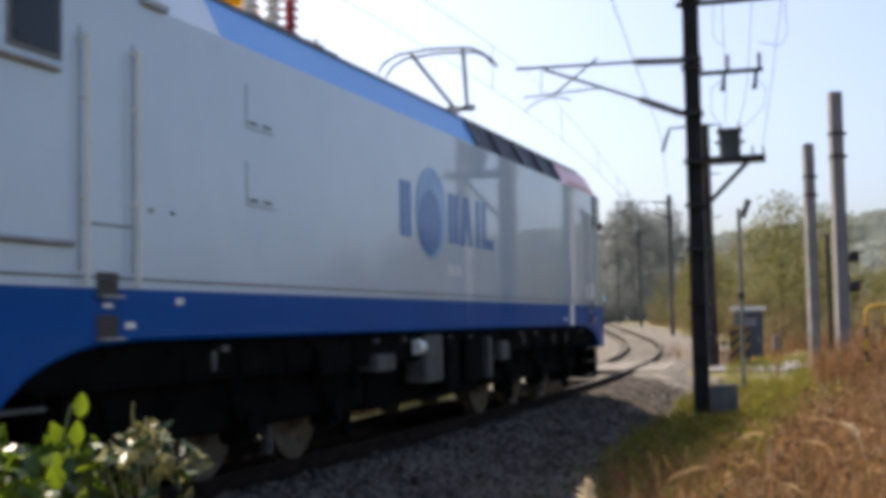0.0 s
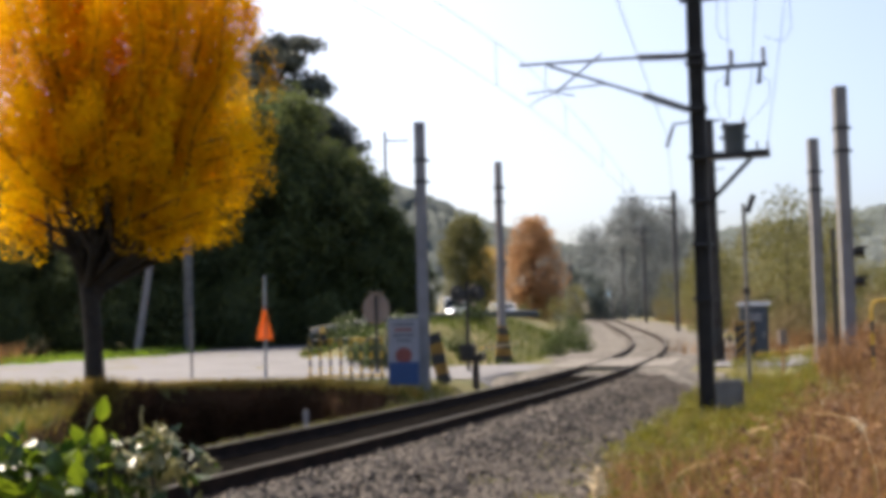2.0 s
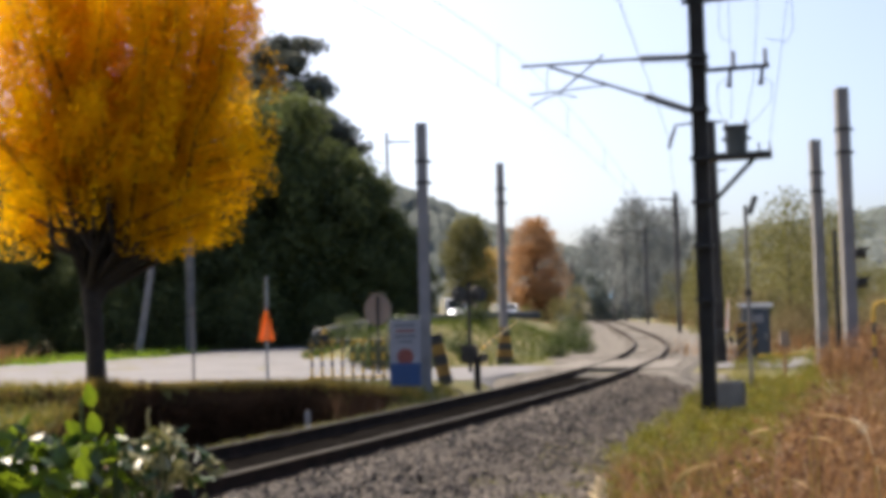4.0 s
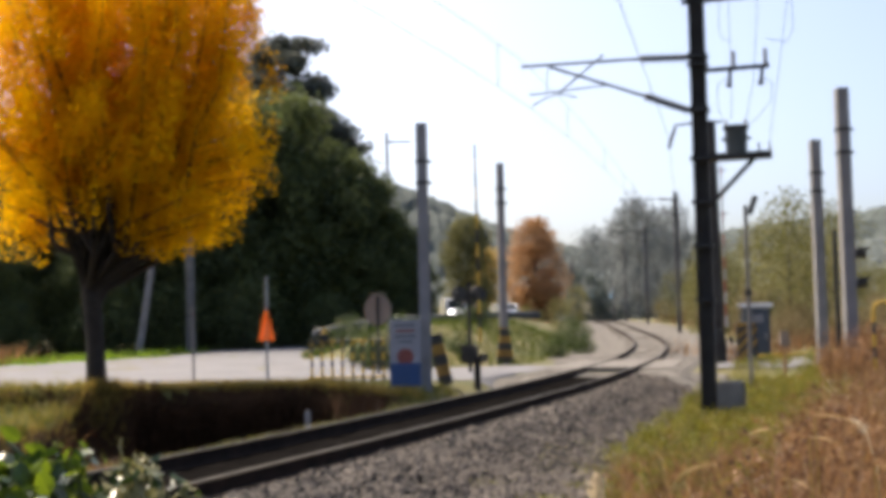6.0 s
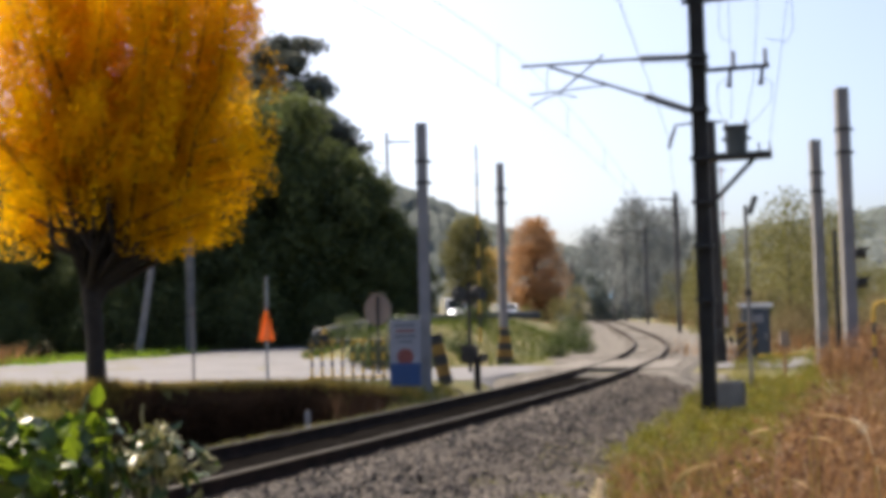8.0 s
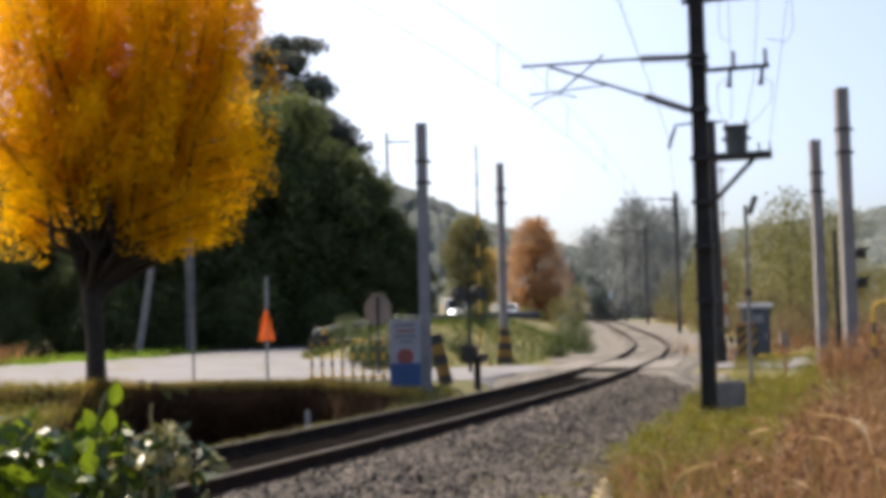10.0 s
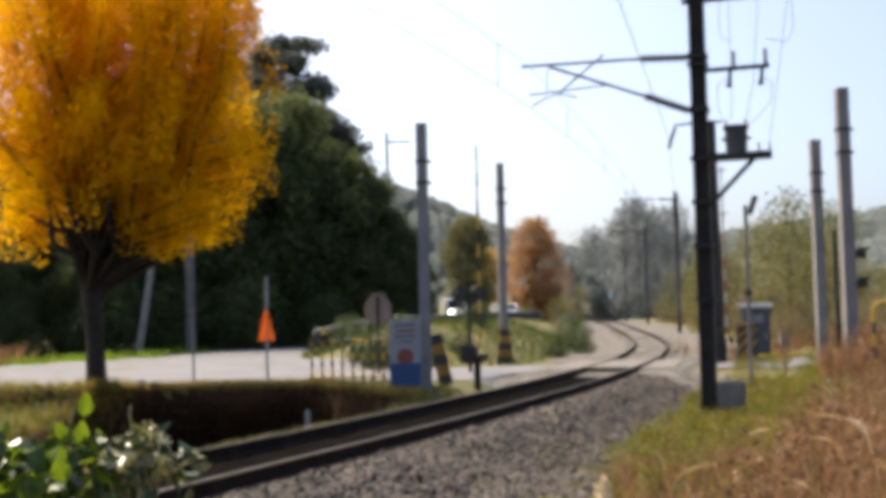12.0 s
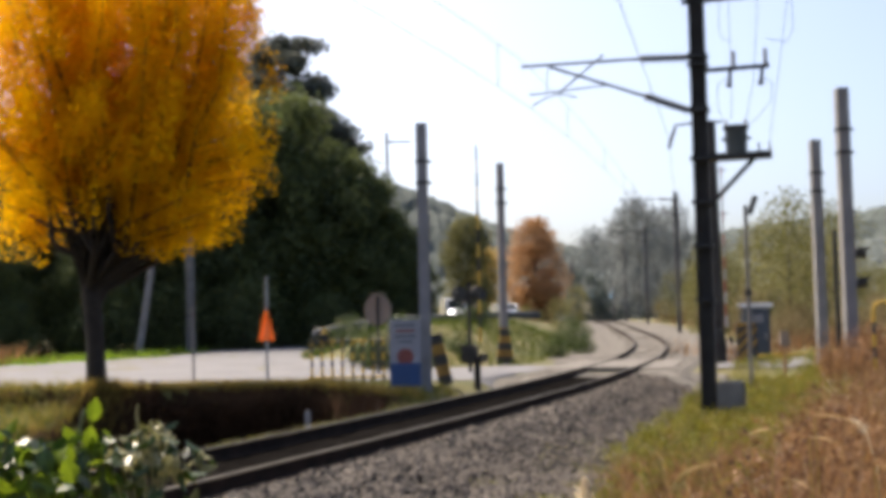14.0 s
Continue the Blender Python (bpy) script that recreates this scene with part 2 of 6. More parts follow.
def raw(name, verts, faces, material, parent=None, label="", smooth=False):
    me = bpy.data.meshes.new(name)
    me.from_pydata(np.asarray(verts).tolist() if len(verts) else [], [], [tuple(int(i) for i in f) for f in faces])
    me.materials.append(M[material])
    if smooth:
        me.polygons.foreach_set("use_smooth", [True] * len(me.polygons))
    ob = new(name, me)
    ob.parent = parent
    if label:
        ob["label"] = label
    return ob


def box(bm, c, size, m=None, bevel=0.0):
    mm = Matrix.Translation(c) @ Matrix.Diagonal((*size, 1))
    r = bmesh.ops.create_cube(bm, size=1, matrix=(m @ mm) if m else mm)
    if bevel:
        edges = {e for v in r["verts"] for e in v.link_edges}
        bmesh.ops.bevel(bm, geom=list(edges), offset=bevel, segments=2, affect="EDGES")
    return bm


def rod(bm, p0, p1, r0, r1=None, n=8):
    p0, p1 = Vector(p0), Vector(p1)
    d = p1 - p0
    m = Matrix.Translation((p0 + p1) / 2) @ d.to_track_quat("Z", "Y").to_matrix().to_4x4()
    bmesh.ops.create_cone(bm, cap_ends=True, segments=n, radius1=r0, radius2=r0 if r1 is None else r1, depth=d.length, matrix=m)
    return bm


def path(bm, pts, r, n=6):
    for a, b in zip(pts[:-1], pts[1:]):
        rod(bm, a, b, r, n=n)
    return bm


def one(shape, *args, **kw):
    bm = bmesh.new()
    shape(bm, *args, **kw)
    return bm


def thing(name, m, label, category, group="", kind=""):
    ob = new(name)
    ob.empty_display_size = 0.2
    ob.matrix_world = m
    return tagged(ob, label, category, group, kind)


def insulator(bm, p0, p1, r, sheds, n=10):
    """One turned body: a slim core with flared sheds along it."""
    p0, p1 = Vector(p0), Vector(p1)
    m = (p1 - p0).to_track_quat("Z", "Y").to_matrix()
    prof = [(0.0, r * 0.45)]
    for i in range(sheds):
        prof += [((i + 0.28) / sheds, r * 0.45), ((i + 0.32) / sheds, r), ((i + 0.75) / sheds, r * 0.5)]
    prof.append((1.0, r * 0.45))
    prev = None
    for t, rad in prof:
        c = p0.lerp(p1, t)
        ring = [bm.verts.new(c + m @ Vector((rad * math.cos(6.2832 * k / n), rad * math.sin(6.2832 * k / n), 0))) for k in range(n)]
        if prev:
            for k in range(n):
                bm.faces.new((prev[k], prev[(k + 1) % n], ring[(k + 1) % n], ring[k]))
        else:
            bm.faces.new(ring[::-1])
        prev = ring
    bm.faces.new(prev)


# ---- the line of the track: an arc that turns left, 246 m in radius, then a straight; it climbs beyond the crossing ----
KAPPA = 0.004064
TH0 = radians(21.017)
CX, CY = -3.134 - math.cos(TH0) / KAPPA, 11 + math.sin(TH0) / KAPPA


def step(a, b, v):
    t = np.clip((v - a) / (b - a), 0, 1)
    return t * t * (3 - 2 * t)


S_END = 66.0
TH_END = TH0 - KAPPA * S_END
END_X, END_Y = CX + math.cos(TH_END) / KAPPA, CY - math.sin(TH_END) / KAPPA


def climb(s):
    return 1.0 * step(28, 128, np.asarray(s, float))


def on_track(s, q=0.0, z=0.0):
    z = z + float(climb(s))
    if s > S_END:
        d = s - S_END
        return Vector((END_X + math.sin(TH_END) * d + math.cos(TH_END) * q, END_Y + math.cos(TH_END) * d - math.sin(TH_END) * q, z))
    th = TH0 - KAPPA * s
    r = 1 / KAPPA + q
    return Vector((CX + math.cos(th) * r, CY - math.sin(th) * r, z))


def track_pose(s, q=0.0, z=0.0):
    p = on_track(s, q, z)
    return pose(p.x, p.y, p.z, 0, 0, -math.degrees(TH0 - KAPPA * min(s, S_END)))


def to_track(x, y):
    x, y = np.asarray(x, float), np.asarray(y, float)
    dx, dy = x - CX, y - CY
    s, q = (TH0 - np.arctan2(-dy, dx)) / KAPPA, np.hypot(dx, dy) - 1 / KAPPA
    ex, ey = x - END_X, y - END_Y
    along = ex * math.sin(TH_END) + ey * math.cos(TH_END)
    across = ex * math.cos(TH_END) - ey * math.sin(TH_END)
    far = (along > 0) & (across > -240)
    return np.where(far, S_END + along, s), np.where(far, across, q)


# ---- ground ----


def rough_noise(x, y):
    return (np.sin(x * 1.3 + 0.7 * y) * np.cos(y * 1.1 - 0.4 * x) + 0.6 * np.sin(2.9 * x - 1.7 * y) * np.cos(3.1 * y + x)
            + 0.4 * np.sin(6.3 * x + 5.1 * y + 2 * np.sin(y)))


def ground_z(x, y):
    x, y = np.asarray(x, float), np.asarray(y, float)
    s, q = to_track(x, y)
    bank_y = 34.3 - 6.0 * step(-4.2, -0.3, x) + 0.25 * np.sin(x * 1.7) - 0.5 * np.exp(-((x + 9.8) / 0.7) ** 2)
    # right of the track
    right = -0.55 + 0.42 * step(4.0, 6.4, q) - 0.05 + 0.3 * step(20, 30, s)
    # left of the track: a ditch, then the road's level
    plateau = -0.26
    ditch = -2.1 * (1 - 0.75 * step(-9.4, -10.3, x)) * (1 - step(bank_y - 0.85, bank_y - 0.25, y)) * step(-3.0, -6.0, q)
    left = plateau + ditch - 0.25 * step(-2.0, -3.0, q) * (1 - step(bank_y - 3, bank_y, y))
    mound = 1.5 * step(42.5, 50, y) * step(-6.5, -1.5, x) * step(-3.6, -9.0, q) * (1 - 0.6 * step(75, 130, y))
    left = left + mound
    z = np.where(q > 0, right, left)
    z = z + 0.03 * rough_noise(x, y) * np.clip(np.abs(q) / 4 - 0.6, 0, 1) * np.clip(1 - step(28, 32, y) * (1 - step(41, 44, y)), 0, 1)
    # the line's bed
    bed = -0.24 - 0.36 * step(1.55, 2.7, np.abs(q))
    bed = bed + 0.16 * step(30, 40, s) * step(1.6, 3.0, np.abs(q))
    z = np.where(np.abs(q) < 2.7, bed - 0.06, z)
    z = np.where((np.abs(q) >= 2.7) & (np.abs(q) < 3.4), (bed - 0.06) * (1 - (np.abs(q) - 2.7) / 0.7) + z * (np.abs(q) - 2.7) / 0.7, z)
    # ramps of the level crossing
    ramp = step(24.0, 25.2, s) * (1 - step(30.3, 31.5, s)) * (1 - step(4.0, 8.0, np.abs(q)))
    z = z + (np.maximum(z, -0.16) - z) * ramp
    # the ground follows the climbing line
    z = z + climb(s) * (1 - step(8, 40, np.abs(q)))
    # wooded hillside behind the road
    z = z + 9 * step(85, 190, y) * step(14, -35, x - 0.02 * y) * step(-8, -25, q)
    return z


def grid_axis(*spans):
    out = []
    for a, b, d in spans:
        out += list(np.arange(a, b, d))
    return np.array(out)


def build_ground():
    xs = grid_axis((-2500, -300, 200), (-300, -60, 15), (-60, -16, 2), (-16, 16, 0.4), (16, 60, 2), (60, 300, 15), (300, 2501, 200))
    ys = grid_axis((-400, -40, 30), (-40, 0, 3), (0, 32, 0.4), (32, 35.2, 0.2), (35.2, 50, 0.4), (50, 90, 1.5), (90, 300, 8), (300, 3001, 200))
    X, Y = np.meshgrid(xs, ys)
    Z = ground_z(X, Y)
    nx, ny = len(xs), len(ys)
    verts = np.stack([X.ravel(), Y.ravel(), Z.ravel()], 1)
    i = (np.arange(ny - 1)[:, None] * nx + np.arange(nx - 1)).ravel()
    faces = np.stack([i, i + 1, i + nx + 1, i + nx], 1)
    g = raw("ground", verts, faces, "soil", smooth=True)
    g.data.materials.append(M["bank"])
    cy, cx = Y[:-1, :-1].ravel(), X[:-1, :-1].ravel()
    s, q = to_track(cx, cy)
    # faces below the road's level take the shade-darkened bank colour
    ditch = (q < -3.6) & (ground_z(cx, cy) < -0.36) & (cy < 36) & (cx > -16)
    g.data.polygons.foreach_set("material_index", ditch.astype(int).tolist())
    tagged(g, "rough verge of grass, dry weeds and bare soil", "ground", kind="structure")


def shoulder(s):
    """Half width of the ballast on the verge side, wider towards the near end."""
    return np.interp(s, [2, 4, 8.5, 14], [3.8, 3.55, 2.9, 2.75])


def ballast_z(s, q):
    """Height of the ballast's top at a place beside the rails."""
    s, q = np.asarray(s, float), np.asarray(q, float)
    toe = shoulder(s) - 2.75
    z = np.interp(q, [-3.3, -2.6, -2.1, -1.6, -1.2, 0, 1.2, 1.6, 1.85, 2.1, 2.35], [-0.70, -0.56, -0.40, -0.22, -0.18, -0.17, -0.18, -0.22, -0.31, -0.40, -0.48])
    t = (q - 2.35) / (0.25 + toe)
    return np.where(q > 2.35, -0.48 - 0.08 * np.clip(t, 0, 1) - 0.2 * np.clip(q - 2.6 - toe, 0, 0.7), z)


def build_ballast():
    ss = grid_axis((-60, -6, 1.5), (-6, 40, 0.12), (40, 215, 1.0))
    prof = [(-3.3, -0.70), (-2.6, -0.56), (-2.1, -0.40), (-1.6, -0.22), (-1.2, -0.18), (-0.6, -0.168), (0, -0.166), (0.6, -0.168), (1.2, -0.18), (1.6, -0.22),
            (1.85, -0.31), (2.1, -0.40), (2.35, -0.48), (2.6, -0.56), (3.3, -0.70)]
    verts, faces = [], []
    n = len(prof)
    for a, s in enumerate(ss):
        lift = 0.36 * float(step(30, 40, s))
        cross = float(step(22.2, 24.9, s) * (1 - step(30.8, 33.0, s)))
        for q, z in prof:
            if q > 2.5:
                q += shoulder(s) - 2.75
            w = 1.0 + 0.75 * lift / 0.36 if abs(q) > 1.6 else 1.0
            p = on_track(s, q * w, z + (lift if abs(q) > 2.2 else 0.4 * lift if abs(q) > 1.7 else 0))
            p.z += (-0.075 - p.z) * cross * (1 if 1.0 < abs(q) < 2.3 else 0.75 if abs(q) > 1.0 else 0)
            p.z += 0.018 * random.uniform(-1, 1)
            verts.append(p)
        if a:
            for k in range(n - 1):
                b = (a - 1) * n + k
                faces.append((b, b + 1, b + n + 1, b + n))
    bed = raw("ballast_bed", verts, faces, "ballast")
    bed.data.materials.append(M["stained_shaded"])
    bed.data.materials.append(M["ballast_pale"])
    # between the near rails: the bed with stain and rail shadow in its colour
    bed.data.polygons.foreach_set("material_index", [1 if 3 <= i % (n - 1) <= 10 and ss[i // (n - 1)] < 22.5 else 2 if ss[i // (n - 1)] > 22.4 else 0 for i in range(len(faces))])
    tagged(bed, "grey crushed-stone ballast bed under the track", "ballast", kind="structure")
    # the nearest stones, one by one
    kinds = []
    for k in range(6):
        ico = bmesh.new()
        bmesh.ops.create_icosphere(ico, subdivisions=1, radius=1)
        for v in ico.verts:
            v.co = Vector((v.co.x * random.uniform(0.75, 1.3), v.co.y * random.uniform(0.7, 1.1), v.co.z * random.uniform(0.55, 0.95)))
        kinds.append(part("stone", ico, "stone", bed))
    for i in range(290):
        ob = kinds[i] if i < 6 else new("stone", kinds[i % 6].data)
        ob.parent = bed
        s = random.uniform(1, 6)
        q = random.uniform(1.3, float(shoulder(s)))
        z = float(ballast_z(s, q))
        p = on_track(s, q, z + 0.018)
        ob.matrix_basis = Matrix.Translation(p) @ Euler((random.uniform(0, 6), random.uniform(0, 6), random.uniform(0, 6))).to_matrix().to_4x4() @ Matrix.Scale(random.uniform(0.026, 0.048), 4)


def build_stones():
    """Loose stones on the shoulder and between the sleepers."""
    ico = bmesh.new()
    bmesh.ops.create_icosphere(ico, subdivisions=1, radius=1)
    bv = np.array([v.co[:] for v in ico.verts])
    bf = np.array([[v.index for v in f.verts] for f in ico.faces])
    ico.free()
    rng = np.random.default_rng(4)
    n = 50000
    s = -1.5 + 28.5 * rng.random(n) ** 1.7
    u = rng.random(n)
    q = np.where(u < 0.82, 0.95 + (shoulder(s) - 0.75) * rng.random(n), rng.uniform(-2.6, -0.95, n))
    keep = s < 24.2
    s, q = s[keep], q[keep]
    n = len(s)
    z = ballast_z(s, q) + 0.012
    th = TH0 - KAPPA * s
    r = 1 / KAPPA + q
    c = np.stack([CX + np.cos(th) * r, CY - np.sin(th) * r, z], 1)
    size = rng.uniform(0.018, 0.044, (n, 1, 1)) * rng.uniform(0.6, 1.35, (n, 1, 3))
    jit = 1 + 0.42 * rng.uniform(-1, 1, (n, len(bv), 1))
    a = rng.uniform(0, 6.28, n)
    v = bv[None] * jit * size
    x = v[..., 0] * np.cos(a)[:, None] - v[..., 1] * np.sin(a)[:, None]
    y = v[..., 0] * np.sin(a)[:, None] + v[..., 1] * np.cos(a)[:, None]
    v = np.stack([x, y, v[..., 2]], -1) + c[:, None]
    f = bf[None] + (np.arange(n) * len(bv))[:, None, None]
    tagged(raw("ballast_stones", v.reshape(-1, 3), f.reshape(-1, 3), "stone"), "loose angular grey and tan ballast stones", "ballast", kind="stuff")


def build_track():
    root = thing("railway_track", Matrix(), "single track of rusty rails on concrete sleepers", "railway track", kind="structure")
    ss = grid_axis((-60, -8, 2), (-8, 70, 0.8), (70, 212, 2.5))
    foot = [(-0.07, -0.17), (-0.07, -0.155), (-0.012, -0.14), (-0.012, -0.045), (-0.034, -0.035), (-0.034, -0.008), (-0.026, 0.0),
            (0.026, 0.0), (0.034, -0.008), (0.034, -0.035), (0.012, -0.045), (0.012, -0.14), (0.07, -0.155), (0.07, -0.17)]
    for side in (-0.7525, 0.7525):
        bm = bmesh.new()
        prev = None
        for s in ss:
            ring = [bm.verts.new(on_track(s, side + q, z)) for q, z in foot]
            if prev:
                for k in range(len(ring) - 1):
                    bm.faces.new((prev[k], prev[k + 1], ring[k + 1], ring[k]))
            prev = ring
        ob = part("rail", bm, "rail_side", root)
        ob.data.materials.append(M["rail_top"])
        for p in ob.data.polygons:
            if p.index % (len(foot) - 1) == 6:
                p.material_index = 1
    bm = bmesh.new()
    box(bm, (0, 0, -0.07), (2.4, 0.26, 0.2), bevel=0.02)
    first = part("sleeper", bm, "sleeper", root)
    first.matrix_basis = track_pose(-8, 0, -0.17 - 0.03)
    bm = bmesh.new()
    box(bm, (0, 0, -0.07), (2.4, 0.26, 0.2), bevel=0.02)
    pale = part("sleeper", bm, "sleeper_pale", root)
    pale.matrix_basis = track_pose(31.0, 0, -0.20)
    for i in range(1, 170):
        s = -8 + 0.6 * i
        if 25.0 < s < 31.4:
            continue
        # shadow-dark sleepers before the crossing, pale ones after it
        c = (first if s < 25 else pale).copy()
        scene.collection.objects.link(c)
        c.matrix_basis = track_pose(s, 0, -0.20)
    # rubber and concrete decking of the level crossing
    deck = []
    for q0, q1 in ((-1.9, -0.83), (-0.66, 0.66), (0.83, 1.75)):
        for i in range(5):
            bm = bmesh.new()
            box(bm, (0, 0, 0), (q1 - q0, 1.22, 0.2), bevel=0.015)
            ob = part("crossing_panel", bm, "deck", root)
            ob.matrix_basis = track_pose(25.9 + 1.25 * i, (q0 + q1) / 2, -0.145 if abs(q0 + q1) > 0.1 else -0.115)


def fan(name, pts, material, lift, label, category):
    """A flat sheet laid on the ground inside an outline."""
    bm = bmesh.new()
    vs = [bm.verts.new((x, y, 0)) for x, y in pts]
    bm.faces.new(vs)
    bmesh.ops.triangulate(bm, faces=bm.faces[:])
    for _ in range(5):
        long = [e for e in bm.edges if e.calc_length() > 0.9]
        bmesh.ops.subdivide_edges(bm, edges=long, cuts=1)
    bmesh.ops.triangulate(bm, faces=bm.faces[:])
    for v in bm.verts:
        v.co.z = float(ground_z(v.co.x, v.co.y)) + lift
    return tagged(part(name, bm, material), label, category, kind="structure")


build_ground()
build_ballast()
build_stones()
build_track()
road_left = [(-45, 36.4), (-12, 35.6), (-4.5, 35.2), (-1.2, 34.3), (0.8, 33.7), (3.0, 34.4), (4.6, 40.2), (1.0, 41.6), (-2.0, 43.0), (-4.8, 47.5),
             (-6.4, 55), (-7.6, 64), (-8.6, 78), (-13.5, 84), (-15, 66), (-20.5, 54.5), (-45, 44)]
fan("road", road_left, "asphalt", 0.035, "pale worn asphalt country road", "road")
fan("road_beyond_crossing", [(7.35, 35.4), (9.75, 34.8), (12, 34.6), (22, 36.6), (45, 40), (45, 45), (22, 41.6), (12, 40.2), (9.0, 39.4)], "asphalt", 0.05,
    "pale asphalt road across the level crossing", "road")

# ---- trees and plants ----


def leaf_cloud(rng, centres, spread, n, size, flat=0.0, droop=0.0):
    """n small bent leaves round the given centres."""
    k = rng.integers(0, len(centres), n)
    c = np.asarray(centres)[k] + np.clip(rng.normal(0, 1, (n, 3)), -1.7, 1.7) * spread
    d = rng.normal(0, 1, (n, 3))
    d[:, 2] = d[:, 2] * (1 - flat) - droop
    d /= np.linalg.norm(d, axis=1, keepdims=True)
    up = rng.normal(0, 1, (n, 3))
    w = np.cross(d, up)
    w /= np.linalg.norm(w, axis=1, keepdims=True) + 1e-9
    L = size * rng.uniform(0.6, 1.4, (n, 1))
    W = L * 0.42
    nrm = np.cross(d, w) * L * 0.12
    v = np.stack([c, c + d * L * 0.5 + w * W + nrm, c + d * L, c + d * L * 0.5 - w * W + nrm], 1)
    f = np.arange(n)[:, None] * 4 + np.arange(4)
    return v.reshape(-1, 3), f


def make_tree(name, at, height, trunk_h, trunk_r, radius, leaf, n, size, label, category="tree", seed=1, upright=0.5, clumps=90, spread=0.45,
              low=None, group="", crown_z=None, lean=0.0, top_power=1.0, wood="bark"):
    rng = np.random.default_rng(seed)
    root = thing(name, Matrix.Translation(at), label, category, group)
    bm = bmesh.new()
    bend = [Vector((lean * i + rng.normal(0, 0.02) * height * 0.1, rng.normal(0, 0.02) * height * 0.1, trunk_h * i / 4 - (0.25 if i == 0 else 0))) for i in range(5)]
    for i in range(4):
        rod(bm, bend[i], bend[i + 1], trunk_r * (1.15 - 0.12 * i) * (1.25 if i == 0 else 1), trunk_r * (1.03 - 0.12 * i), n=10)
    top = bend[-1]
    low = trunk_h * 0.9 if low is None else low
    mid = (height + low) / 2
    half = (height - low) / 2
    centres = []
    for i in range(clumps):
        a = rng.uniform(0, 2 * math.pi)
        h = rng.uniform(-0.95, 0.97)
        ring = math.sqrt(max(0, 1 - abs(h) ** (2.2 if h < 0 else 1.6 * top_power))) * radius
        rr = ring * math.sqrt(rng.uniform(0.15, 1.0)) * rng.uniform(0.85, 1.12)
        centres.append((top.x + rr * math.cos(a), top.y + rr * math.sin(a), mid + half * h))
    for c in centres[::2]:
        c = Vector(c)
        start = Vector((top.x, top.y, max(trunk_h * 0.7, min(c.z - (0.4 + upright) * (c - top).xy.length, height * 0.85))))
        knee = start.lerp(c, 0.5) + Vector((0, 0, -0.12 * (c - start).length * (1 if upright > 0 else -1)))
        r = trunk_r * 0.22
        rod(bm, start, knee, r, r * 0.6, n=5)
        rod(bm, knee, c, r * 0.6, r * 0.2, n=5)
    rod(bm, top, (top.x, top.y, mid + half * 0.5), trunk_r * 0.6, trunk_r * 0.15, n=6)
    part("trunk", bm, wood, root, smooth=True)
    v, f = leaf_cloud(rng, centres, spread, n, size)
    raw("crown", v, f, leaf, root)
    return root


